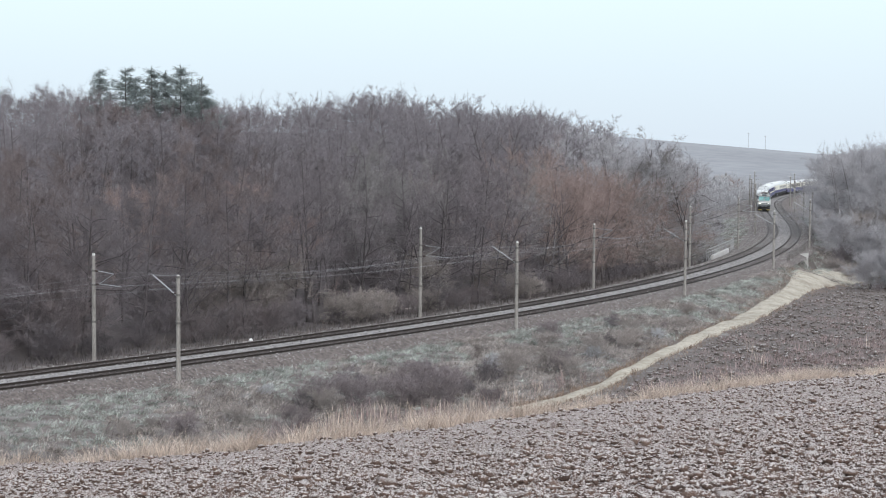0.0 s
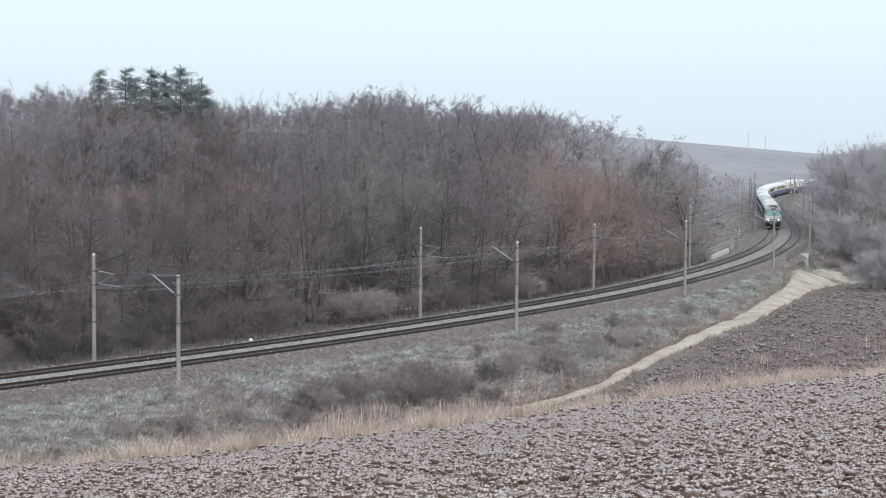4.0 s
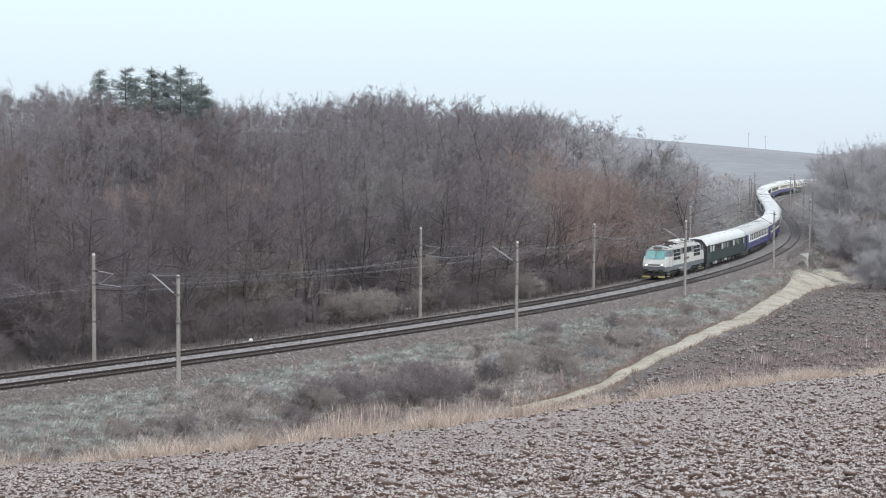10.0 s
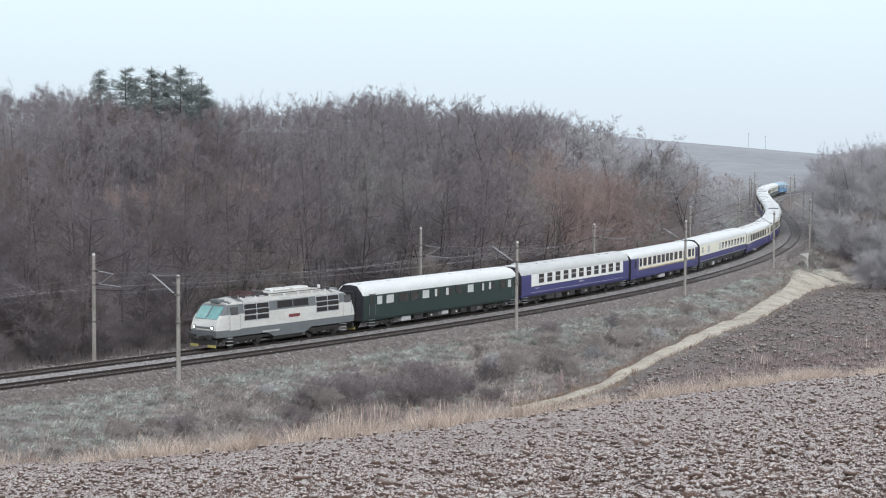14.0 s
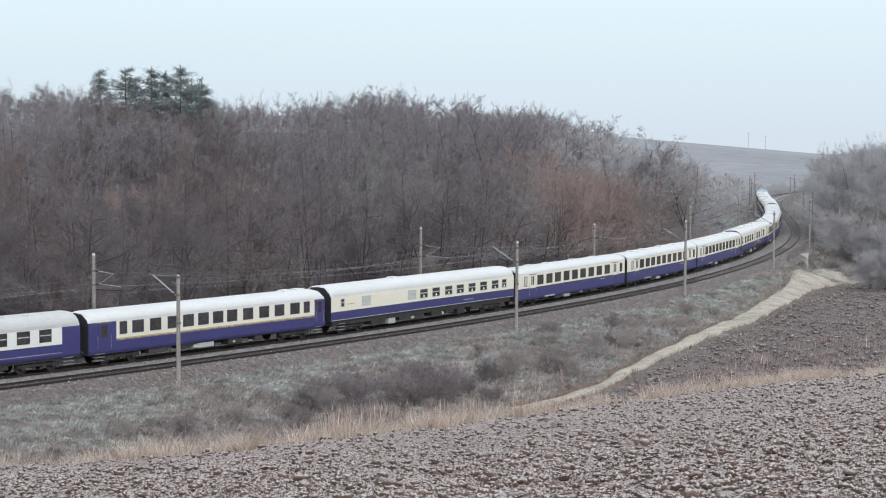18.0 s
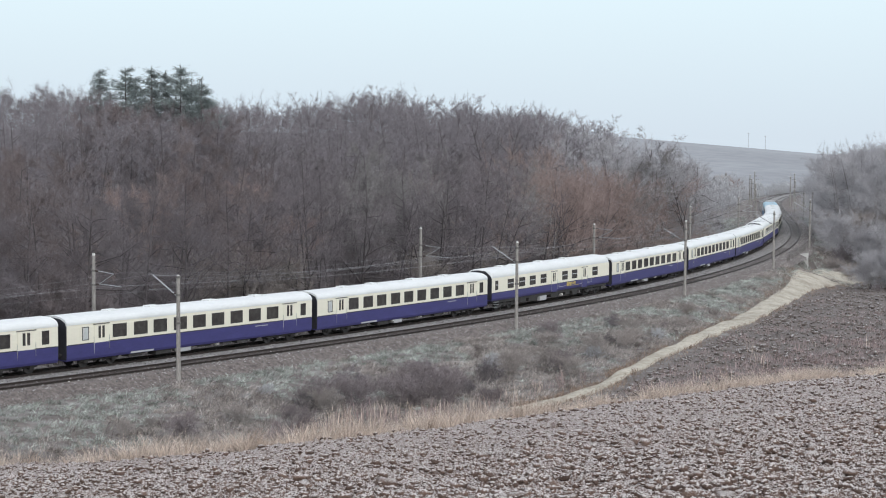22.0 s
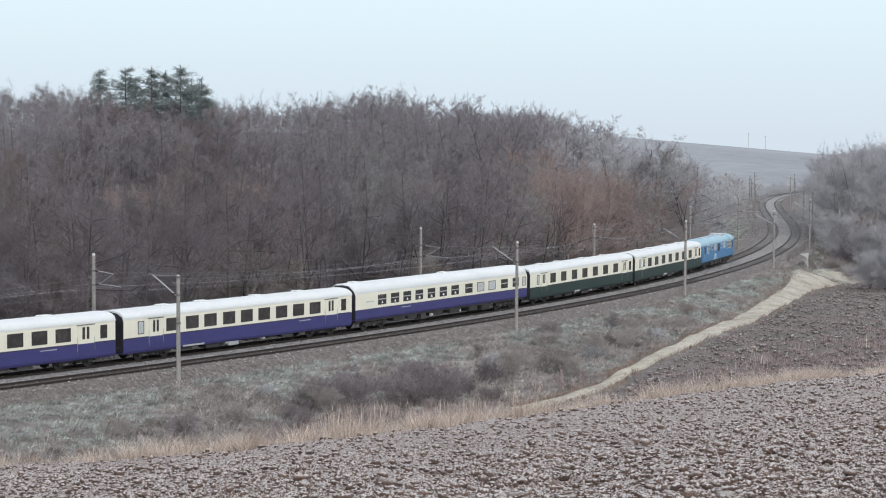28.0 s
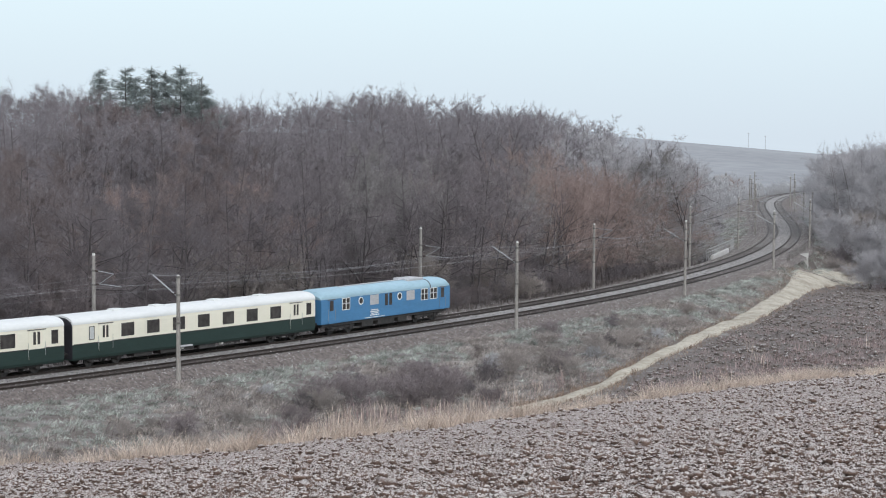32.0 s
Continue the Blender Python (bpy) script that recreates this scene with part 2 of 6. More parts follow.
def pydata(name, verts, faces, mats, parent=None, index=None, smooth=False):
    me = bpy.data.meshes.new(name)
    verts = np.asarray(verts, dtype=np.float32)
    faces = np.asarray(faces, dtype=np.int32)
    k = faces.shape[1]
    me.vertices.add(len(verts))
    me.vertices.foreach_set("co", verts.ravel())
    me.loops.add(faces.size)
    me.loops.foreach_set("vertex_index", faces.ravel())
    me.polygons.add(len(faces))
    me.polygons.foreach_set("loop_start", np.arange(0, faces.size, k, dtype=np.int32))
    me.polygons.foreach_set("loop_total", np.full(len(faces), k, dtype=np.int32))
    for q in mats:
        me.materials.append(q)
    if index is not None:
        me.polygons.foreach_set("material_index", np.asarray(index, dtype=np.int32))
    me.polygons.foreach_set("use_smooth", np.full(len(faces), smooth))
    me.update(calc_edges=True)
    me.validate()
    ob = new(name, me)
    ob.parent = parent
    return ob


# ---- the railway's line: curvature along the far track, s in metres ----
TRACKS = 4.0
GRADE = -0.00097
KS = [-420, -80, -40, 0, 40, 80, 120, 160, 200, 240, 280, 320, 360, 400, 470, 760]
KV = [0.6, 0.9, 1.30, 2.28, 3.07, 2.47, 2.23, 1.79, 0.68, -0.04, -0.51, -1.53, -2.44, -2.6, -2.2, 0.0]
LINE_S = np.arange(-420.0, 760.0, 1.0)
LINE_H = np.concatenate([[0], np.cumsum(np.interp(LINE_S[:-1] + 0.5, KS, KV) * 1e-3)])
LINE_H += 0.96033 - np.interp(0, LINE_S, LINE_H)
LINE_X = np.concatenate([[0], np.cumsum(np.cos((LINE_H[1:] + LINE_H[:-1]) / 2))])
LINE_Y = np.concatenate([[0], np.cumsum(np.sin((LINE_H[1:] + LINE_H[:-1]) / 2))])
LINE_X += -6.5016 - np.interp(0, LINE_S, LINE_X)
LINE_Y += 146.2766 - np.interp(0, LINE_S, LINE_Y)


def on_line(s, lat=0.0, z=0.0):
    """A point s along the far track, lat to the field's side of it, z over the rails."""
    h = np.interp(s, LINE_S, LINE_H)
    return Vector((np.interp(s, LINE_S, LINE_X) + lat * np.sin(h), np.interp(s, LINE_S, LINE_Y) - lat * np.cos(h), z + GRADE * s))


def heading(s):
    return float(np.interp(s, LINE_S, LINE_H))


def line_coords(x, y):
    """Nearest s along the line and side offset of plan points."""
    x, y = np.atleast_1d(x).astype(float), np.atleast_1d(y).astype(float)
    so, lo = np.empty(len(x)), np.empty(len(x))
    lx, ly, ls, lh = LINE_X[::4], LINE_Y[::4], LINE_S[::4], LINE_H[::4]
    for i in range(0, len(x), 4000):
        dx, dy = x[i:i + 4000, None] - lx, y[i:i + 4000, None] - ly
        j = (dx * dx + dy * dy).argmin(1)
        k = np.arange(len(j))
        c, s_ = np.cos(lh[j]), np.sin(lh[j])
        so[i:i + 4000] = ls[j] + dx[k, j] * c + dy[k, j] * s_
        lo[i:i + 4000] = dx[k, j] * s_ - dy[k, j] * c
    return so, lo


def smooth(a, b, v):
    u = np.clip((v - a) / (b - a), 0, 1)
    return u * u * (3 - 2 * u)


def wave(x, y, size, seed):
    """Cheap smooth noise in the plan, about -1 to 1."""
    r = np.random.RandomState(seed)
    out = 0
    for i in range(6):
        a, f, p = r.uniform(0, 6.28), r.uniform(0.6, 1.8) / size, r.uniform(0, 6.28)
        out = out + np.sin((x * np.cos(a) + y * np.sin(a)) * f * 6.28 + p)
    return out / 3.5


def field_edge(x, y):
    """Distance past the ploughed field's far edge."""
    return (x + 12.8) * -0.771 + (y - 50.0) * 0.637 + 0.8 * wave(x, y, 25, 3)


# the pale track: plan points of its middle line
ROAD = [(4.6, 110.6), (6.5, 112.8), (10.2, 119.5), (14.6, 130.7), (21.4, 148.7), (30.6, 172.1), (41.8, 205.2), (49.4, 228), (53.2, 236), (57.5, 240), (64, 241)]
ROAD_T = np.linspace(0, len(ROAD) - 1, 120)
ROAD_X = np.interp(ROAD_T, range(len(ROAD)), [p[0] for p in ROAD])
ROAD_Y = np.interp(ROAD_T, range(len(ROAD)), [p[1] for p in ROAD])
ROAD_X, ROAD_Y = (np.convolve(np.pad(q, 5, mode="edge"), np.ones(11) / 11, "valid") for q in (ROAD_X, ROAD_Y))


def road_x(y):
    return np.interp(y, ROAD_Y[ROAD_X < 58], ROAD_X[ROAD_X < 58])


def height(x, y):
    x, y = np.atleast_1d(x).astype(float), np.atleast_1d(y).astype(float)
    s, lat = line_coords(x, y)
    yy = np.clip(y, -60, 200)
    field = 15.26 - 0.146 * yy + 0.07 * np.clip(x, -60, 60) + 0.06 * wave(x, y, 18, 5) + np.interp(x, [-40, -14, -7, 0, 8, 16], [-0.55, -0.62, -0.8, -0.72, -0.28, 0.0]) * smooth(22, 50, y) * smooth(115, 80, y)
    near = -1.3 - 2.0 * smooth(150, 235, y) + 0.2 * wave(x, y, 14, 7) + (0.14 * wave(x, y, 5, 8) + 0.12 * wave(x, y, 2.6, 9)) * smooth(1.5 + 4 * smooth(205, 232, y), 5 + 5 * smooth(205, 232, y), np.abs(x - road_x(y)))
    hill = smooth(8, 60, -lat) * (10.5 - 8.0 * smooth(70, 190, s)) + smooth(60, 200, -lat) * 2
    low = np.where(lat < 0, near + 0.5 + hill, near)
    ridge = 15.3 - 0.078 * (np.clip(x, 90, 500) - 110)
    away = smooth(520, 1000, y)
    low = low * (1 - away) + ridge * away - 0.03 * np.clip(y - 1000, 0, 600)
    rim = field_edge(x, y)
    z = field + (low - field) * smooth(0.5, 17, rim)
    off = np.abs(lat - TRACKS / 2)
    bed = np.interp(s, [-420, 760], [-420 * GRADE, 760 * GRADE]) - 0.85
    stream = smooth(26, 8, np.abs(s - 121)) * smooth(60, 8, off) * (1 - 0.97 * np.exp(-(((x - 57.5) / 7.5) ** 2 + ((y - 238) / 7.0) ** 2) ** 2))
    k = smooth(16, 6.2, off)
    z = z * (1 - k) + bed * k
    return z - 2.6 * stream * smooth(4.6, 7, off)


def ground_z(x, y):
    return float(height(x, y)[0])


# ---- ground ----
def steps(*runs):
    out = []
    for a, b, d in runs:
        out += list(np.arange(a, b, d))
    return np.array(out + [runs[-1][1]])


def build_ground():
    gx = steps((-2400, -300, 150), (-300, -90, 15), (-90, -40, 2.5), (-40, 90, 1.0), (90, 160, 3.5), (160, 500, 20), (500, 2400, 150))
    gy = steps((-600, -60, 60), (-60, 12, 6), (12, 300, 1.0), (300, 460, 4), (460, 1240, 20), (1240, 3600, 200))
    X, Y = np.meshgrid(gx, gy)
    x, y = X.ravel(), Y.ravel()
    z = height(x, y)
    z = z - 0.22 * smooth(1.0, -2.0, field_edge(x, y)) * (y > 8) * (y < 112) * (np.abs(x) < 34)
    nx, ny = len(gx), len(gy)
    i = np.arange(nx * ny).reshape(ny, nx)
    faces = np.stack([i[:-1, :-1], i[:-1, 1:], i[1:, 1:], i[1:, :-1]], -1).reshape(-1, 4)
    cx, cy = x[faces].mean(1), y[faces].mean(1)
    s, lat = line_coords(cx, cy)
    rim = field_edge(cx, cy) + 0.5 * wave(cx, cy, 4, 11)
    kind = np.zeros(len(faces), int)
    kind[rim > 0] = 1
    kind[(rim > 12) & (cx > road_x(cy) + 1.5) & (cy > 90) & (cy < 236)] = 4
    kind[(lat < -7.5) & ~((s > 104) & (lat > -26))] = 2
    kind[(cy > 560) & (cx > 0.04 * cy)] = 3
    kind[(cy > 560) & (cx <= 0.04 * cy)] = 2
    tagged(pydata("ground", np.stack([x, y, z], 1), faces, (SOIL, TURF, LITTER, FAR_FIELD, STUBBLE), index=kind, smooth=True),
           "frosted farmland, grassy bank and woodland floor in a shallow valley", "ground", kind="structure")


def build_road():
    dx, dy = np.gradient(ROAD_X), np.gradient(ROAD_Y)
    ln = np.hypot(dx, dy)
    nx, ny = dy / ln, -dx / ln
    wide = 0.62 + 0.8 * smooth(118, 190, ROAD_Y) + 2.3 * smooth(205, 238, ROAD_Y)
    cols = np.linspace(-1, 1, 9)
    v, f = [], []
    for j, c in enumerate(cols):
        wob = 0.05 * wave(ROAD_X, ROAD_Y, 9, 20 + (c > 0)) * abs(c)
        x, y = ROAD_X + nx * (c * wide + wob), ROAD_Y + ny * (c * wide + wob)
        lift = 0.05 + 0.05 * (1 - c * c) - 0.07 * np.exp(-((abs(c) - 0.5) / 0.18) ** 2) - 0.30 * (abs(c) == 1)
        v.append(np.stack([x, y, height(x, y) + lift + 0.10], 1))
    n = len(ROAD_X)
    v = np.concatenate(v)
    a = (np.arange(8)[:, None] * n + np.arange(n - 1)).ravel()
    f = np.stack([a, a + n, a + n + 1, a + 1], 1)
    tagged(pydata("road", v, f, (DIRT,), smooth=True), "pale frosted dirt farm track with two worn ruts", "road", kind="structure")


def sweep(name, profile, mats, s0, s1, step, index=None, closed=False):
    """A cross-section (side offset, height) drawn along the line."""
    ss = np.arange(s0, s1 + 0.1, step)
    h = np.interp(ss, LINE_S, LINE_H)
    bx, by = np.interp(ss, LINE_S, LINE_X), np.interp(ss, LINE_S, LINE_Y)
    rings = [np.stack([bx + l * np.sin(h), by - l * np.cos(h), z + GRADE * ss], 1) for l, z in profile]
    n, m = len(ss), len(profile)
    v = np.concatenate(rings)
    f, k = [], []
    for j in range(m if closed else m - 1):
        a, b = j * n + np.arange(n - 1), ((j + 1) % m) * n + np.arange(n - 1)
        f.append(np.stack([a, a + 1, b + 1, b], 1))
        k.append(np.full(n - 1, index[j] if index else 0))
    return pydata(name, v, np.concatenate(f), mats, index=np.concatenate(k))


def build_track():
    T = TRACKS
    bed = [(-4.4, -1.05), (-2.3, -0.20), (-1.05, -0.12), (-0.95, -0.17), (0.95, -0.17), (1.05, -0.115), (T - 1.05, -0.115), (T - 0.95, -0.17), (T + 0.95, -0.17), (T + 1.05, -0.12), (T + 2.1, -0.20), (T + 3.8, -1.05)]
    kinds = [2, 2, 2, 1, 0, 0, 0, 1, 2, 2, 2]
    tagged(sweep("ballast", bed, (BALLAST, BALLAST_RUST, SHOULDER), -420, 69, 3, kinds), "grey stone ballast bed, rust-stained under both tracks", "ballast", kind="structure")
    tagged(sweep("ballast", bed, (BALLAST, BALLAST_MID, SHOULDER), 69, 129, 3, kinds), "grey-brown ballast bed before the bridge, partly paled for haze", "ballast", kind="structure")
    tagged(sweep("ballast", bed, (BALLAST, BALLAST_HAZED, SHOULDER), 129, 755, 3, kinds), "pale grey ballast bed beyond the bridge, paled for haze", "ballast", kind="structure")
    for lat in (-0.753, 0.753, T - 0.753, T + 0.753):
        rail = [(lat - 0.07, -0.15), (lat - 0.065, -0.13), (lat - 0.015, -0.11), (lat - 0.015, -0.04), (lat - 0.037, -0.03), (lat - 0.034, 0.0), (lat + 0.034, 0.0), (lat + 0.037, -0.03), (lat + 0.015, -0.04), (lat + 0.015, -0.11), (lat + 0.065, -0.13), (lat + 0.07, -0.15)]
        tagged(sweep("rail", rail, (RAIL,), -420, 755, 3, closed=True), "rust-brown steel running rail of the double track", "rail", "running rails", "structure")
    bed_ob = bpy.data.objects["ballast"]
    one = link("sleeper", box(bmesh.new(), -0.13, 0.13, -1.3, 1.3, -0.28, -0.135, 0.02), SLEEPER)
    piece = one.data
    bpy.data.objects.remove(one)
    cube = np.array([(x, y, z) for x in (-1.3, 1.3) for y in (-0.13, 0.13) for z in (-0.28, -0.135)])
    quads = np.array([(0, 1, 3, 2), (4, 6, 7, 5), (0, 4, 5, 1), (2, 3, 7, 6), (1, 5, 7, 3)])
    vs, fs, ks = [], [], []
    n = 0
    for lat in (0.0, T):
        for s in np.arange(-75, 330, 0.62):
            p, h = on_line(s, lat), heading(s)
            if -52 < s < 40:
                share("sleeper", piece, bed_ob, Matrix.Translation(p) @ Matrix.Rotation(h, 4, "Z"))
                continue
            a = np.array([[math.sin(h), -math.cos(h)], [math.cos(h), math.sin(h)]])
            vs.append(np.column_stack([cube[:, :2] @ a + [p.x, p.y], cube[:, 2] + p.z]))
            fs.append(quads + n)
            ks.append(np.full(5, int(s > 66) + int(s > 129)))
            n += 8
    tagged(pydata("sleepers", np.concatenate(vs), np.concatenate(fs), (SLEEPER, BALLAST_MID, BALLAST_HAZED), index=np.concatenate(ks)), "rows of grimy concrete sleepers bedded in ballast", "sleepers", kind="stuff")


def build_stones():
    """Loose stones over the ballast bed and down its shoulders."""
    rng = np.random.RandomState(23)
    n = 36000
    s = -62 + 320 * rng.uniform(0, 1, n)
    lat = rng.uniform(-4.6, TRACKS + 4.2, n)
    keep = ((np.abs(lat) > 1.0) & (np.abs(lat - TRACKS) > 1.0)) | (rng.uniform(0, 1, n) < 0.25)
    s, lat = s[keep], lat[keep]
    n = len(s)
    h = np.interp(s, LINE_S, LINE_H)
    x, y = np.interp(s, LINE_S, LINE_X) + lat * np.sin(h), np.interp(s, LINE_S, LINE_Y) - lat * np.cos(h)
    z = np.interp(lat, [-4.4, -2.3, -1.05, -0.95, 0.95, 1.05, TRACKS - 1.05, TRACKS - 0.95, TRACKS + 0.95, TRACKS + 1.05, TRACKS + 2.1, TRACKS + 3.8], [-1.05, -0.2, -0.12, -0.17, -0.17, -0.115, -0.115, -0.17, -0.17, -0.12, -0.2, -1.05]) + GRADE * s
    base = np.array([(1, 0, 0), (-1, 0, 0), (0, 1, 0), (0, -1, 0), (0, 0, 1), (0, 0, -1)], float)
    tris = np.array([(0, 2, 4), (2, 1, 4), (1, 3, 4), (3, 0, 4), (2, 0, 5), (1, 2, 5), (3, 1, 5), (0, 3, 5)])
    shape = base[None] * rng.uniform(0.7, 1.3, (n, 6, 1)) + rng.normal(0, 0.25, (n, 6, 3))
    v = shape * rng.uniform(0.035, 0.085, n)[:, None, None] * [1, 1, 0.8] + np.stack([x, y, z], 1)[:, None]
    f = tris[None] + (np.arange(n) * 6)[:, None, None]
    tagged(pydata("ballast_stones", v.reshape(-1, 3), f.reshape(-1, 3), (STONE,)), "coarse pale and dark ballast stones lying along the tracks", "ballast stones", kind="stuff")


# ---- bare trees ----
def cones(segs, sides, tip=False):
    """Tapered sticks from rows of (start, end, first radius, last radius)."""
    if isinstance(segs, np.ndarray):
        p0, p1, r0, r1 = segs[:, :3], segs[:, 3:6], segs[:, 6:7], segs[:, 7:8]
    else:
        p0 = np.array([q[0] for q in segs], float)
        p1 = np.array([q[1] for q in segs], float)
        r0 = np.array([q[2] for q in segs])[:, None]
        r1 = np.array([q[3] for q in segs])[:, None]
    d = p1 - p0
    d /= np.linalg.norm(d, axis=1)[:, None] + 1e-9
    ref = np.where(np.abs(d[:, 2:3]) > 0.9, [[1.0, 0, 0]], [[0, 0, 1.0]])
    u = np.cross(d, ref)
    u /= np.linalg.norm(u, axis=1)[:, None]
    w = np.cross(d, u)
    n = len(p0)
    rings = []
    for k in range(sides):
        c, s = math.cos(6.2832 * k / sides), math.sin(6.2832 * k / sides)
        rings.append((p0 + (u * c + w * s) * r0, p1 + (u * c + w * s) * r1))
    if tip:
        v = np.stack([q[0] for q in rings] + [p1], 1).reshape(-1, 3)
        b = np.arange(n)[:, None] * (sides + 1)
        f = np.concatenate([np.concatenate([b + k, b + (k + 1) % sides, b + sides], 1) for k in range(sides)])
    else:
        v = np.stack([q[0] for q in rings] + [q[1] for q in rings], 1).reshape(-1, 3)
        b = np.arange(n)[:, None] * (2 * sides)
        f = np.concatenate([np.concatenate([b + k, b + (k + 1) % sides, b + sides + (k + 1) % sides, b + sides + k], 1) for k in range(sides)])
    return v, f


def grow(rng, H, spread, limbs, kids, twigs, lean=0.0, rise=0.65, clear=0.3, stems=1, thick=0.02, twig=1.0, bend=0.14, reach=1.0, tuft=0.1):
    """A bare tree: wood (trunk, limbs, branches) and twig sticks."""
    wood, fine = [], []

    def way(d, ang, az):
        d = d / (np.linalg.norm(d) + 1e-9)
        ref = np.array([1.0, 0, 0]) if abs(d[2]) > 0.9 else np.array([0, 0, 1.0])
        u = np.cross(d, ref)
        u /= np.linalg.norm(u)
        w = np.cross(d, u)
        return d * math.cos(ang) + (u * math.cos(az) + w * math.sin(az)) * math.sin(ang)

    def stick(p, d, L, r, n, level, bend):
        pts = [p]
        for i in range(n):
            d = d + rng.normal(0, bend, 3)
            d[2] += 0.03 * (level > 0)
            d = d / np.linalg.norm(d)
            q = pts[-1] + d * L / n
            a, b = r * (1 - 0.8 * i / n), r * (1 - 0.8 * (i + 1) / n)
            wood.append((pts[-1], q, a, b))
            pts.append(q)
        return pts, d

    for _ in range(stems):
        d0 = np.array([rng.normal(0, lean + 0.03 + 0.22 * (stems > 1)), rng.normal(0, lean + 0.03 + 0.22 * (stems > 1)), 1.0])
        h = H * rng.uniform(0.85, 1.0)
        trunk, _ = stick(np.zeros(3) + [rng.normal(0, 0.05) * (stems > 1), rng.normal(0, 0.05) * (stems > 1), -0.3], d0, h * 0.9, thick * H, 6, 0, 0.05)
        trunk = np.array(trunk)
        for j in range(limbs):
            u = clear + (0.97 - clear) * (j + rng.uniform(0, 1)) / limbs
            k = min(int(u * 6), 5)
            p = trunk[k] + (trunk[k + 1] - trunk[k]) * (u * 6 - k)
            L = spread * (0.25 + 0.85 * math.sin(math.pi * (0.22 + 0.70 * u)) - 0.12 * u) * rng.uniform(0.65, 1.3)
            d = way(trunk[k + 1] - trunk[k], rise * rng.uniform(0.7, 1.35), rng.uniform(0, 6.28))
            limb, _ = stick(p, d, L, thick * H * 0.42 * (1.1 - 0.6 * u), 4, 1, bend)
            limb = np.array(limb)
            for i in range(kids):
                t = rng.uniform(0.25, 1.0)
                m = min(int(t * 4), 3)
                q = limb[m] + (limb[m + 1] - limb[m]) * (t * 4 - m)
                dd = way(limb[m + 1] - limb[m], rng.uniform(0.4, 0.95), rng.uniform(0, 6.28))
                dd[2] += 0.10
                bl = L * rng.uniform(0.28, 0.5)
                branch, _ = stick(q, dd, bl, 0.020, 2, 2, bend + 0.04)
                t2 = rng.uniform(tuft, 1.0, twigs)[:, None] * 2
                b0, b1, b2 = branch
                q2 = np.where(t2 < 1, b0 + (b1 - b0) * t2, b1 + (b2 - b1) * (t2 - 1))
                d2 = (b2 - b0) / (np.linalg.norm(b2 - b0) + 1e-9) * 0.5 + rng.normal(0, 0.55, (twigs, 3))
                d2[:, 2] += 0.12
                d2 /= np.linalg.norm(d2, axis=1)[:, None]
                size = rng.uniform(0.45, 1.15, (twigs, 1)) * reach
                fine.append(np.hstack([q2, q2 + d2 * size, rng.uniform(0.011, 0.019, (twigs, 1)) * twig, np.zeros((twigs, 1))]))
    fine = np.concatenate(fine)
    return wood, fine


def tree_master(name, seed, mats, **kw):
    rng = np.random.RandomState(seed)
    wood, fine = grow(rng, **kw)
    stout = min(0.03, 0.75 * max(q[2] for q in wood))
    thick = [q for q in wood if q[2] > stout]
    thin = [q for q in wood if q[2] <= stout]
    va, fa = cones(thick, 5)
    t_me = pydata("trunk", va, fa, (mats[0],), smooth=True).data
    vb, fb = cones(thin, 3, tip=True)
    vc, fc = cones(fine, 3, tip=True)
    c_me = pydata("crown", np.concatenate([vb, vc]), np.concatenate([fb, fc + len(vb)]), (mats[1],)).data
    for o in [o for o in bpy.data.objects if o.data in (t_me, c_me)]:
        bpy.data.objects.remove(o)
    return t_me, c_me


def plant(name, masters, x, y, turn, size, label, category, group, tall=1.0, sink=0.15):
    t = root(name, label, category, group)
    t.matrix_basis = Matrix.Translation((x, y, ground_z(x, y) - sink)) @ Matrix.Rotation(turn, 4, "Z")
    for nm, me in zip(("stems", "crown") if name in ("hazel", "bush") else ("trunk", "crown"), masters):
        o = new(nm, me)
        if nm == "stems":
            tagged(o, kind="stuff")
        o.parent = t
        o.scale = (size, size, size * tall)
    return t


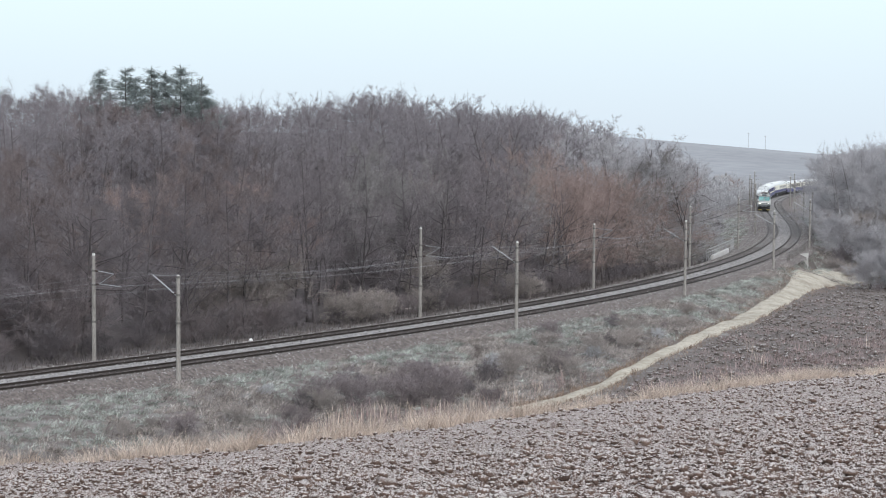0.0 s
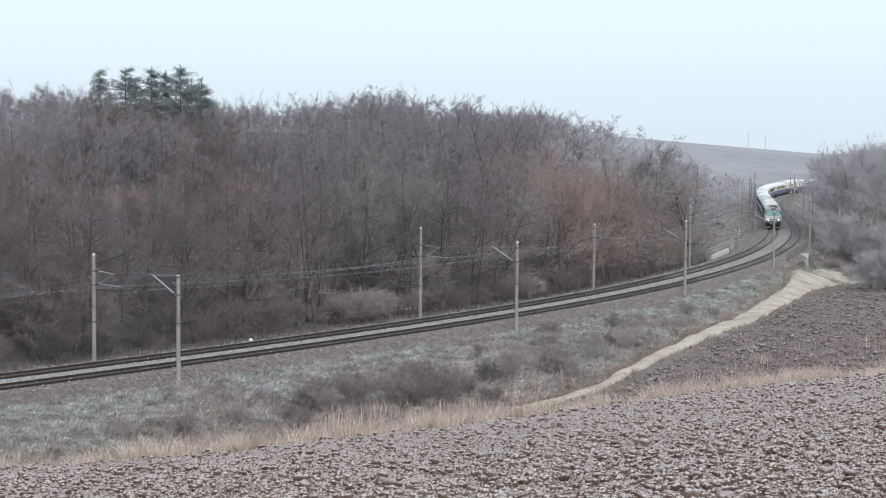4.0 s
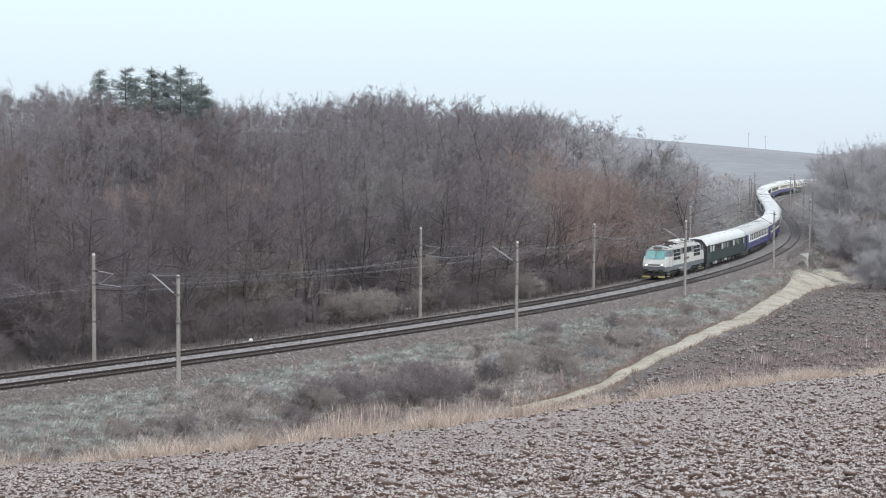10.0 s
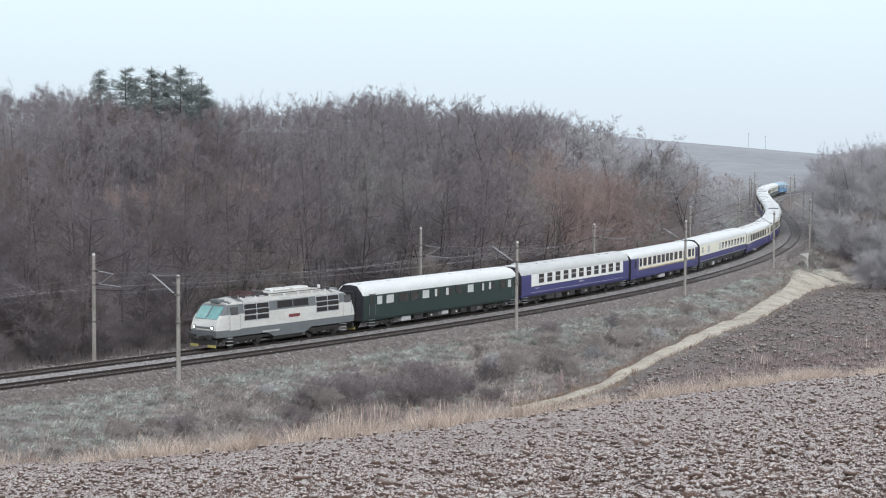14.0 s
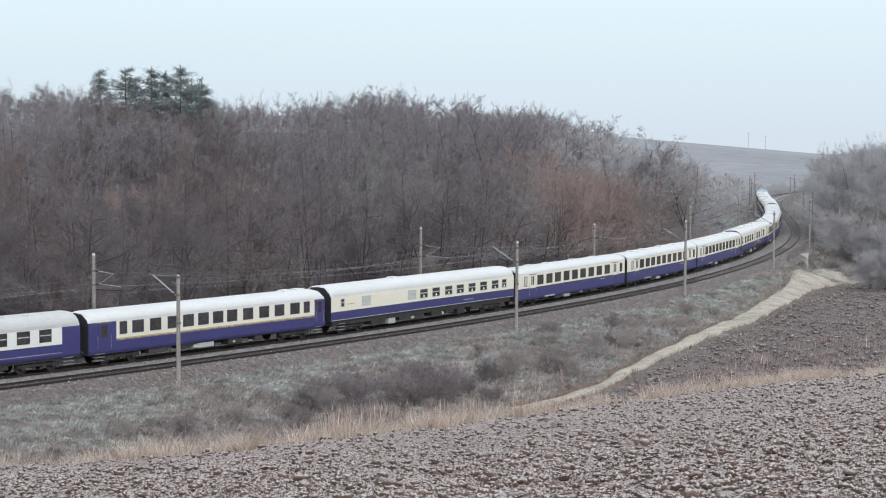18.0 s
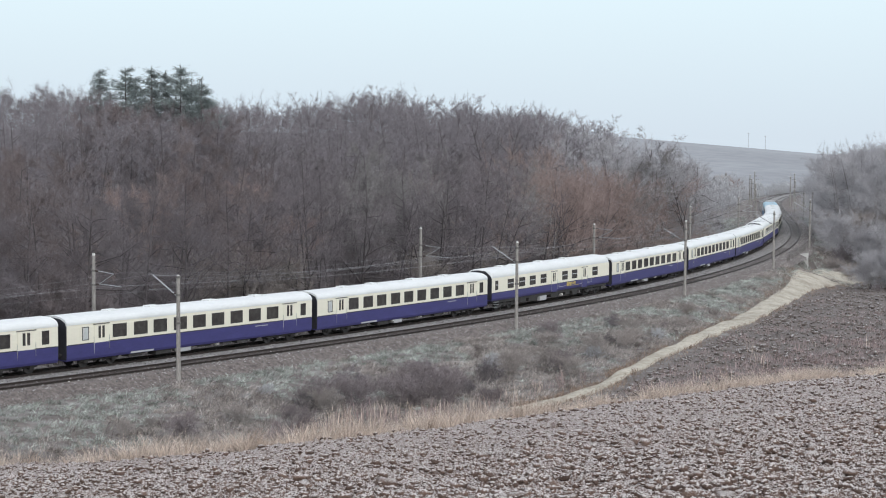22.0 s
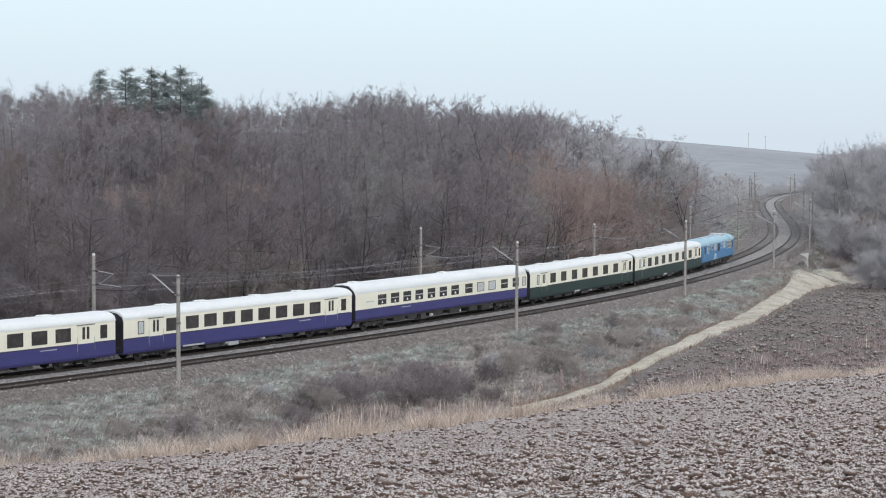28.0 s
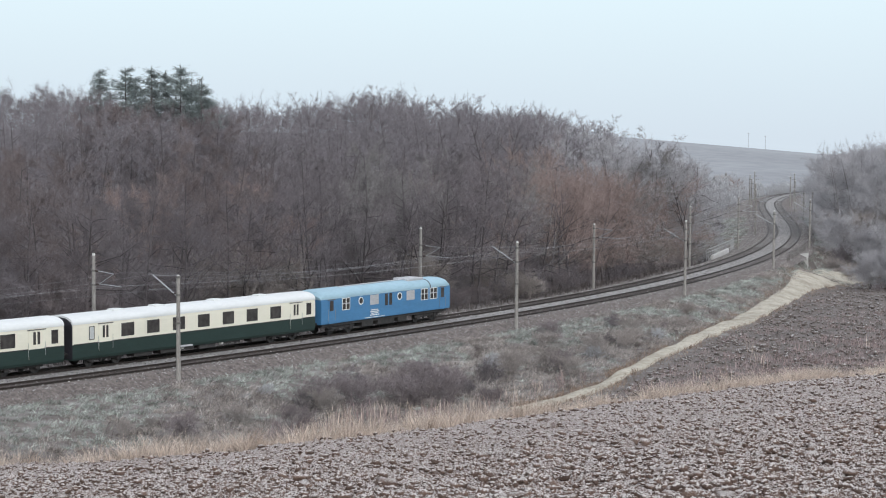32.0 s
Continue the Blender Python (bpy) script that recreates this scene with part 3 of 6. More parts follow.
def conifer_master(seed, H):
    """A pine with tiers of level boughs, each bough clothed in needle sprays."""
    rng = np.random.RandomState(seed)
    wood, fine = [((0, 0, -0.3), (0, 0, H), 0.015 * H, 0.03)], []
    z = H * 0.66
    while z < H - 0.35:
        reach = min(0.38 + 0.50 * (H - z), 2.7) * rng.uniform(0.7, 1.15)
        n = rng.randint(4, 8)
        a0 = rng.uniform(0, 6.28)
        for i in range(n):
            a = a0 + 6.28 * i / n + rng.normal(0, 0.25)
            r = reach * rng.uniform(0.35, 1.2)
            zb = z + rng.normal(0, 0.28)
            p, e = np.array([0, 0, zb]), np.array([math.cos(a) * r, math.sin(a) * r, zb + rng.uniform(-0.05, 0.5) * r])
            wood.append((p, e, 0.035, 0.01))
            m = int(24 + 60 * r)
            t = rng.uniform(0.12, 1.05, (m, 1)) ** 0.8
            q = p + (e - p) * t + rng.normal(0, 1, (m, 3)) * [0.17, 0.17, 0.13] * (0.5 + t)
            d = np.array([math.cos(a), math.sin(a), 0.25]) + rng.normal(0, 1, (m, 3)) * [0.8, 0.8, 0.35]
            fine.append(np.hstack([q, q + d * rng.uniform(0.12, 0.30, (m, 1)), rng.uniform(0.016, 0.030, (m, 1)), np.zeros((m, 1))]))
        z += rng.uniform(0.42, 0.72)
    q = np.array([0, 0, H]) - rng.uniform(0, 0.9, (40, 1)) * [0, 0, 1]
    fine.append(np.hstack([q, q + rng.normal(0, 0.14, (40, 3)) + [0, 0, 0.22], np.full((40, 1), 0.025), np.zeros((40, 1))]))
    va, fa = cones(wood, 5)
    vc, fc = cones(np.concatenate(fine), 3, tip=True)
    t_me, c_me = pydata("trunk", va, fa, (BARK,)).data, pydata("crown", vc, fc, (NEEDLE,)).data
    for o in [o for o in bpy.data.objects if o.data in (t_me, c_me)]:
        bpy.data.objects.remove(o)
    return t_me, c_me


SKYLINE_PX = [-120, 0, 130, 240, 380, 470, 560, 640, 760, 860, 960, 1060, 1120, 1180, 1240, 1300]
SKYLINE_UP = [160, 156, 148, 172, 186, 178, 150, 140, 160, 168, 181, 204, 220, 238, 268, 310]


def skyline(x, y):
    """Height of the wood's outline against the sky, seen from the field."""
    px = 784 + 3056 * x / y
    return 16.48 + (238.6 + 0.008 * (px - 784) - np.interp(px, SKYLINE_PX, SKYLINE_UP)) / 3056 * y


def build_woods():
    rng = np.random.RandomState(7)
    tall, tops = [], []
    for i in range(6):
        H = rng.uniform(13.5, 16.5)
        tops.append(H)
        tall.append(tree_master("t", 10 + i, (BARK, TWIG), H=H, spread=rng.uniform(4.2, 5.4), limbs=19, kids=9, twigs=36, rise=rng.uniform(0.8, 1.15), clear=rng.uniform(0.10, 0.24), thick=0.009, twig=0.48, reach=0.8, bend=0.2))

    def dyed(pairs, mat, bark=None):
        out = []
        for t_me, c_me in pairs:
            g_me = c_me.copy()
            g_me.materials[0] = mat
            if bark:
                t_me = t_me.copy()
                t_me.materials[0] = bark
            out.append((t_me, g_me))
        return out

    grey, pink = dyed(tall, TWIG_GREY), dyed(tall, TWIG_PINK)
    red = [tree_master("r", 30 + i, (BARK, TWIG_RED), H=rng.uniform(10, 12), spread=5.2, limbs=18, kids=9, twigs=32, rise=0.8, clear=0.10, lean=0.1, thick=0.010, twig=0.46, reach=0.8) for i in range(2)]
    gnarl = [tree_master("g", 50 + i, (BARK, TWIG_TOP), H=15.5, spread=5.0, limbs=14, kids=11, twigs=20, rise=0.9, clear=0.40, lean=0.07, thick=0.012, twig=0.8, bend=0.30, reach=0.45, tuft=0.45) for i in range(3)]
    rime_hazed = dyed(tall, TWIG_RIME_HAZE, BARK_PALE)
    frost_hazed = dyed(tall[:3], TWIG_FROST_HAZE, BARK_PALE)
    shrub = [tree_master("s", 70 + i, (BARK, (TWIG, TWIG_PALE, TWIG_BRUSH, TWIG_FROST_HAZE, TWIG_RIME_HAZE)[i]), H=3.4, spread=2.1, limbs=8, kids=7, twigs=16, rise=0.8, clear=0.03, stems=6, thick=0.0085, twig=0.5, reach=0.55) for i in range(5)]
    deep = [tree_master("w", 150 + i, (BARK, TWIG_TOP), H=14.5, spread=5.0, limbs=16, kids=8, twigs=20, rise=0.95, clear=0.12, thick=0.009, twig=0.8, reach=0.8, bend=0.2) for i in range(4)]
    edge = "tall bare grey-brown tree in the wood beside the railway"
    ruddy_label = "leafless tree with reddish-brown twigs at the wood's edge"
    count = 0
    for row, lat in enumerate((-11.5, -16, -21.5, -28)):
        s = -58.0 + row * 1.7
        while s < 300:
            s += rng.uniform(4.3, 6.3) * (1 + 0.9 * smooth(90, 190, s))
            l = lat + rng.uniform(-1.9, 1.9)
            p = on_line(s, l)
            px = 784 + 3056 * p.x / p.y
            if px > 1228 or px < -50:
                continue
            pick = rng.uniform()
            ruddy = 945 < px < 1190 and row < 2 and pick < 0.7 or pick < 0.05
            k = rng.randint(6)
            H = 11.0 if ruddy else tops[k]
            room = skyline(p.x, p.y) - ground_z(p.x, p.y) - 0.8 - 3.4 * smooth(480, 560, px) * smooth(1180, 1080, px)
            size = min(rng.uniform(0.80, 1.10) * (1.3 if ruddy and px > 945 else 1.0), room / H / 0.92)
            if size < 0.35:
                continue
            # farther along the line more crowns take the pale haze colours
            plant("tree", red[count % 2] if ruddy else rime_hazed[k] if rng.uniform() < 0.75 * smooth(60, 190, s) else pink[k] if px < 430 and pick < 0.6 else grey[k] if 590 < px < 760 and pick < 0.7 or px > 900 else tall[k], p.x, p.y, rng.uniform(0, 6.28), size, ruddy_label if ruddy else edge, "tree", "trees of the wood", min(rng.uniform(0.9, 1.12), room / H / size / 0.9))
            count += 1
    dark = [tree_master("d", 130 + i, (BARK_DARK, TWIG), H=14.0, spread=5.6, limbs=13, kids=8, twigs=16, rise=1.1, clear=0.28, lean=0.12, thick=0.012, twig=0.5, bend=0.3) for i in range(4)]
    for i, (s, l) in enumerate(((-31, -10.5), (14.5, -11), (20.5, -11.5), (26.5, -10.8), (29.5, -12), (-2, -12), (-46, -11), (44, -11.5), (60, -11), (-38, -10.8), (-20, -11.5), (-12, -10.6), (6, -11.2), (36, -11), (52, -10.8))):
        p = on_line(s, l)
        room = skyline(p.x, p.y) - ground_z(p.x, p.y)
        plant("tree", dark[i % 4], p.x, p.y, i * 2.1, min(0.98, room / 16) * rng.uniform(0.92, 1.0), "dark-trunked alder at the edge of the wood", "tree", "trees of the wood")
    # hazel thickets among the trunks
    for s in np.arange(-52, 150, 4.4):
        p = on_line(s + rng.uniform(-1.5, 1.5), rng.uniform(-20, -11))
        if 784 + 3056 * p.x / p.y < 1225:
            # past s -15 mostly pale twigs, lifting the thickets' colour for haze
            plant("hazel", shrub[(0, 1, 1)[rng.randint(3)] if s > -15 else 0], p.x, p.y, rng.uniform(0, 6.28), rng.uniform(1.2, 1.9), "many-stemmed leafless hazel among the trunks", "shrub", "hazels")
    for i in range(46):
        p = on_line(rng.uniform(-66, -18), rng.uniform(-32, -11))
        if -60 < 784 + 3056 * p.x / p.y < 420:
            plant("hazel", shrub[(2, 2, 0)[i % 3]], p.x, p.y, rng.uniform(0, 6.28), rng.uniform(1.2, 2.2), "many-stemmed leafless hazel among the trunks", "shrub", "hazels")
    # crowns that make the skyline, too deep in the wood to tell apart
    vs, fs, ks, n = [], [], [], 0
    for lat, gap in ((-37, 5.6), (-46, 5.0), (-56, 4.2), (-66, 4.0), (-76, 4.0), (-92, 5.0)):
        for s in np.arange(-90 if lat < -60 else -72, 330, gap):
            p = on_line(s + rng.uniform(-2, 2), lat + rng.uniform(-3.5, 3.5))
            px = 784 + 3056 * p.x / p.y
            if px < -60 or px > (1000 if lat < -90 else 430 if lat < -60 else 1205):
                continue
            thin = smooth(740, 840, px)
            if lat > -50 and rng.uniform() < 0.5 * thin:
                continue
            airy = 490 < px < 1180
            k = rng.randint(6)
            pair, H = (gnarl[rng.randint(3)], 15.5) if airy else (deep[k % 4], 14.5)
            g = ground_z(p.x, p.y)
            below = airy and (lat < -60 or rng.uniform() < 0.45)
            if below:
                pair, H = deep[k % 4], 14.5
            size = max((skyline(p.x, p.y) - g - rng.uniform(2.5, 4.5)) / H / 0.92, 0.4) if below else max((skyline(p.x, p.y) - g - abs(rng.normal(0, 1.0 + 1.8 * thin)) + 0.5 * thin - (0 if lat < -50 else 5.5 * smooth(870, 760, px) if airy else 1.2) * rng.uniform(0.6, 1.2)) / H / 0.92, 0.4)
            a = rng.uniform(0, 6.28)
            spin = np.array([[math.cos(a), math.sin(a), 0], [-math.sin(a), math.cos(a), 0], [0, 0, 1]])
            for mi, me in enumerate(pair):
                co, li = np.empty(len(me.vertices) * 3, np.float32), np.empty(len(me.loops), np.int32)
                me.vertices.foreach_get("co", co)
                me.loops.foreach_get("vertex_index", li)
                f = li.reshape(-1, 4 if mi == 0 else 3)
                if mi == 0:
                    f = np.concatenate([f[:, :3], f[:, [0, 2, 3]]])
                vs.append(co.reshape(-1, 3) @ spin * (size * 1.0) + [p.x, p.y, g - 0.2])
                fs.append(f + n)
                # crowns towards the far end switch to the haze-paled twigs
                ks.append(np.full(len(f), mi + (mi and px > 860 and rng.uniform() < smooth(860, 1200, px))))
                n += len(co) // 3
    tagged(pydata("woods", np.concatenate(vs), np.concatenate(fs), (BARK, TWIG_TOP, TWIG_RIME_HAZE), index=np.concatenate(ks)), "crowded bare crowns deeper in the wood, up to its skyline", "woods", kind="stuff")
    # dark pines over the wood
    pine = [conifer_master(90 + i, 17.0 - i) for i in range(3)]
    for px, dist, up in ((177, 203, 125), (222, 205, 121), (240, 209, 137), (268, 203, 119), (292, 207, 126), (319, 202, 115), (338, 208, 138), (356, 204, 137)):
        x = (px - 784) / 3056 * dist
        H = 17.0 - px % 3
        size = (16.48 + (234.0 - up) / 3056 * dist - ground_z(x, dist)) / H
        plant("pine_tree", pine[px % 3], x, dist, px, size, "hazy green pine standing over the bare wood", "tree", "pines")
    for i, px in enumerate((140, 158, 176, 196, 214, 232, 252, 270, 290, 308, 328, 346, 366, 388)):
        dist = rng.uniform(190, 198)
        x, k = (px - 784) / 3056 * dist, i % 6
        up = np.interp(px, [130, 200, 388], [168, 176, 188]) + rng.uniform(-4, 8)
        plant("tree", (pink, tall)[i % 2][k], x, dist, rng.uniform(0, 6.28), (16.48 + (234.0 - up) / 3056 * dist - ground_z(x, dist)) / tops[k] / 0.93, edge, "tree", "trees of the wood")
    # gnarled trees where the wood ends, and the thicket under them, twigs paled for haze
    bent = dyed(gnarl, TWIG_RIME_HAZE)
    for i in range(22):
        px, dist = rng.uniform(1085, 1232), rng.uniform(228, 262)
        x, k = (px - 784) / 3056 * dist, i % 6
        if line_coords(x, dist)[1][0] > -12:
            continue
        up = np.interp(px, [1085, 1160, 1232], [243, 262, 300]) + rng.uniform(-8, 14)
        plant("tree", rime_hazed[k] if i % 3 else grey[k], x, dist, rng.uniform(0, 6.28), (16.48 + (240.5 - up) / 3056 * dist - ground_z(x, dist)) / tops[k] / 0.93, edge, "tree", "trees of the wood")
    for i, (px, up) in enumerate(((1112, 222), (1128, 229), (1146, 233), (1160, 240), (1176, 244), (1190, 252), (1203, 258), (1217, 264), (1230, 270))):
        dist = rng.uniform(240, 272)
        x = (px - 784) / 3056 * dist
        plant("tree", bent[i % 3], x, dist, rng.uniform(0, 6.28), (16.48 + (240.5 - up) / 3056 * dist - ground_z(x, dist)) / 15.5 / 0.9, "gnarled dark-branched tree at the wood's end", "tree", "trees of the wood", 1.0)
    # copse across the line, bark and twigs coloured pale for haze
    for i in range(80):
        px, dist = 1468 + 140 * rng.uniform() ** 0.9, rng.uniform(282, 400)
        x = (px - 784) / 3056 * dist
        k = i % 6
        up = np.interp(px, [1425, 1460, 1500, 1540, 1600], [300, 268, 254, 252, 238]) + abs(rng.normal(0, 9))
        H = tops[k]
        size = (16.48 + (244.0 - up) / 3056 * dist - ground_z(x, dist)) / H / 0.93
        plant("tree", rime_hazed[k], x, dist, rng.uniform(0, 6.28), size, "bare frosted tree in the copse across the line, paled for haze", "tree", "trees of the copse", sink=0.3)
    plant("tree", red[0], (1310 - 784) / 3056 * 500, 500, 1.0, 0.62, "small rust-brown tree in the valley", "tree", "small trees")
    # low growth at the wood's end and far along the line, mostly paled for haze
    for i in range(30):
        px, dist = rng.uniform(1225, 1330), rng.uniform(275, 520)
        x = (px - 784) / 3056 * dist
        s, lat = line_coords(x, dist)
        if lat[0] > -9:
            continue
        size = rng.uniform(0.3, 0.55) * np.interp(px, [1225, 1330], [1.15, 0.7])
        m = red[i % 2] if px > 1292 and i % 5 == 0 else frost_hazed[i % 3] if i % 2 else rime_hazed[i % 6]
        plant("tree", m, x, dist, rng.uniform(0, 6.28), size, "small bare tree beyond the end of the wood", "tree", "small trees")
    # bushes
    spots = [(on_line(s, -8.8 + rng.uniform(-1.6, 0.5)), rng.uniform(0.5, 1.1), (0, 0, 2)[rng.randint(3)]) for s in np.arange(-52, 112, 5.0)]
    spots += [(on_line(s, -9.0), k, 1) for s, k in ((8, 0.9), (10.5, 1.05), (13, 1.0), (15.5, 0.8), (22, 0.7), (23, 0.75), (39, 0.8), (42, 0.9), (46, 0.8))]
    spots += [(on_line(s, l), k, 1 if v == 3 else v) for s, l, k, v in (
        (-30.5, 22, 0.6, 1), (-29, 20, 0.75, 2), (-27, 22, 0.8, 2), (-25, 20, 0.7, 0), (-36, 20, 0.45, 1), (-18, 22, 0.65, 2), (-16, 20, 0.6, 2), (-13, 22, 0.55, 0), (-9, 21, 0.6, 1), (-6, 24, 0.55, 3), (-3, 20, 0.6, 1), (0, 23, 0.5, 3), (4, 20, 0.6, 1), (8, 22, 0.7, 1), (12, 19, 0.6, 1), (15, 22, 0.6, 3), (18, 16, 0.7, 1),
        (22, 20, 0.6, 3), (27, 17, 0.8, 1), (31, 21, 0.7, 3), (-24, 23, 0.85, 2), (-21, 21, 0.9, 2), (-22.5, 25, 0.75, 2), (-5, 22.5, 0.6, 2), (-2, 24, 0.7, 2), (6, 14, 0.55, 1), (9, 13, 0.55, 2), (35, 18, 0.7, 1), (40, 22, 0.7, 1), (44, 17, 0.7, 0), (49, 20, 0.75, 1), (55, 18, 0.7, 1), (60, 15, 0.7, 1), (64, 20, 0.65, 1),
        (69, 17, 0.65, 1), (74, 14, 0.6, 0), (79, 18, 0.6, 1), (84, 15, 0.7, 1), (89, 18, 0.6, 1), (94, 13, 0.6, 1), (99, 16, 0.7, 2), (104, 12, 0.55, 1), (108, 15, 0.6, 1), (21, 12.5, 0.5, 0), (37, 12.8, 0.5, 1), (-24, 24, 0.55, 2), (-30, 20, 0.45, 0), (-36, 25, 0.6, 2), (-42, 22, 0.5, 2), (-18, 20, 0.6, 0))]
    spots += [(Vector((x, y, 0)), k, v) for x, y, k, v in ((55.6, 224, 1.35, 4), (57.2, 225.5, 1.6, 4), (58.8, 224, 1.6, 4), (57.5, 226, 1.0, 1), (59.5, 228, 1.2, 1), (62, 229, 1.25, 2), (60.5, 262, 1.0, 0), (63, 268, 1.1, 0), (62, 279, 1.0, 1), (66, 262, 1.2, 2), (64.5, 252, 1.1, 0), (60, 292, 0.9, 1), (68, 285, 1.2, 0), (70, 272, 1.3, 0), (66, 296, 1.2, 1), (58.5, 254, 0.8, 2), (62, 244, 0.9, 1))]
    spots += [(Vector(((px - 784) / 3056 * d, d, 0)), k, (1, 4, 4)[int(px) % 3]) for px, d, k in ((1460, 272, 1.8), (1474, 276, 2.1), (1492, 272, 2.2), (1512, 278, 2.4), (1532, 270, 2.2), (1552, 276, 2.5), (1570, 270, 2.4), (1446, 300, 1.5), (1462, 306, 2.2), (1486, 300, 2.4), (1510, 306, 2.6), (1536, 300, 2.6), (1560, 306, 2.6), (1500, 290, 2.5), (1524, 288, 2.4), (1548, 286, 2.6), (1480, 288, 2.2), (1446, 262, 0.9), (1476, 258, 1.0), (1506, 256, 1.0), (1540, 258, 1.2))]
    for i in range(26):
        s, l = rng.uniform(112, 215), rng.uniform(-26, -8)
        p = on_line(s, l)
        if 1225 < 784 + 3056 * p.x / p.y < 1335:
            spots.append((p, rng.uniform(0.35, 0.9), (1, 3, 0, 3)[rng.randint(4)]))
    # low brush over the bank
    for i in range(80):
        s, l = rng.uniform(-45, 112), rng.uniform(9.5, 27)
        p = on_line(s, TRACKS + l)
        if field_edge(p.x, p.y) > 10:
            spots.append((p, rng.uniform(0.18, 0.42), (1, 1, 2, 0, 3)[rng.randint(5)]))
    for p, k, v in spots:
        s, lat = line_coords(p.x, p.y)
        if -5.5 < lat[0] < 10.5 or lat[0] > 0 and p.y < 236 and p.x > road_x(p.y) - 3.2 and p.x < 53.9:
            continue
        plant("bush", shrub[v], p.x, p.y, rng.uniform(0, 6.28), k * rng.uniform(0.9, 1.1), ("tangled brown leafless bush", "tangled leafless bush with pale frosted stems", "dense purplish-brown leafless brush", "leafless bush white with hoar frost", "dense grey frosted bush, paled for haze")[v], "bush", "bushes", rng.uniform(0.7, 0.95), 0.05)


# ---- clods and grass ----
def cells(x, y, size, seed):
    """Rounded lumps on a jittered lattice: 0 in the cracks, up to 1 on the lumps."""
    gx, gy = x / size, y / size
    ix, iy = np.floor(gx), np.floor(gy)
    best, tall = np.full(len(x), 9.0), np.zeros(len(x))
    for ox in (-1, 0, 1):
        for oy in (-1, 0, 1):
            cx, cy = ix + ox, iy + oy
            h = np.sin(cx * 127.1 + cy * 311.7 + seed * 17.3) * 43758.5453
            k = np.sin(cx * 269.5 + cy * 183.3 + seed * 7.1) * 24634.6345
            h, k = h - np.floor(h), k - np.floor(k)
            d = np.hypot(gx - cx - h, gy - cy - k) / (0.55 + 0.6 * h)
            m = d < best
            best, tall = np.where(m, d, best), np.where(m, 0.35 + 0.65 * k, tall)
    return np.clip(1 - best * best, -0.2, 1) * tall


def field_z(x, y):
    """Height of the ploughed surface, lumps and furrows included."""
    furrow = np.sin((x * 0.771 - y * 0.637 + 0.1 * wave(x, y, 3, 81)) * 6.283 / 0.62)
    wx, wy = x + 0.03 * wave(x, y, 0.3, 83), y + 0.03 * wave(x, y, 0.22, 84)
    lumps = 0.025 * cells(wx, wy, 0.40, 1) + 0.045 * cells(wx, wy, 0.17, 2) + 0.045 * cells(wx, wy, 0.10, 3) + 0.032 * cells(x, y, 0.06, 4)
    lumps = lumps * (1 + 0.03 * np.clip(y - 16, 0, 45))
    return height(x, y) + 0.022 * furrow + lumps * (1.2 + 0.4 * wave(x, y, 5, 82)) + 0.02 - 0.5 * smooth(0.2, 1.6, field_edge(x, y))


def build_field():
    """The ploughed field's surface, lump by lump, finest where one stands in it."""
    rows, cols = 740, 500
    d = 12.5 * (108 / 12.5) ** np.linspace(0, 1, rows)
    u = np.linspace(-0.285, 0.285, cols)
    Y, U = np.meshgrid(d, u, indexing="ij")
    x, y = (Y * U).ravel(), Y.ravel()
    z = field_z(x, y) + np.random.RandomState(12).normal(0, 0.007, len(x))
    rim = field_edge(x, y)
    i = np.arange(rows * cols).reshape(rows, cols)
    f = np.stack([i[:-1, :-1], i[:-1, 1:], i[1:, 1:], i[1:, :-1]], -1).reshape(-1, 4)
    f = f[rim[f].min(1) < 1.6]
    tagged(pydata("ploughed_field", np.stack([x, y, z], 1), f, (SOIL,), smooth=True), "ploughed brown soil in frost-rimmed lumps", "field", kind="structure")


def lumps_at(name, x, y, z, size, detail, rng, label, mat):
    bm = bmesh.new()
    bmesh.ops.create_icosphere(bm, subdivisions=detail, radius=1)
    base = np.array([v.co[:] for v in bm.verts])
    tris = np.array([[v.index for v in f.verts] for f in bm.faces])
    bm.free()
    n = len(x)
    bulge = np.ones((n, len(base)))
    for k in range(5):
        w = rng.normal(0, 3.0, (n, 3))
        bulge += 0.21 * np.sin(base @ w.T + rng.uniform(0, 6.28, n)).T
    shape = base[None] * bulge[..., None]
    shape *= np.stack([rng.uniform(0.8, 1.5, n), rng.uniform(0.8, 1.5, n), rng.uniform(0.6, 1.0, n)], 1)[:, None]
    a = rng.uniform(0, 6.28, n)
    c, s = np.cos(a)[:, None], np.sin(a)[:, None]
    v = np.stack([shape[..., 0] * c - shape[..., 1] * s, shape[..., 0] * s + shape[..., 1] * c, shape[..., 2]], -1) * size[:, None, None]
    v += np.stack([x, y, z], 1)[:, None]
    f = tris[None] + (np.arange(n) * len(base))[:, None, None]
    ob = pydata(name, v.reshape(-1, 3), f.reshape(-1, 3), (mat,), smooth=True)
    if label:
        tagged(ob, label, "soil clods", kind="stuff")


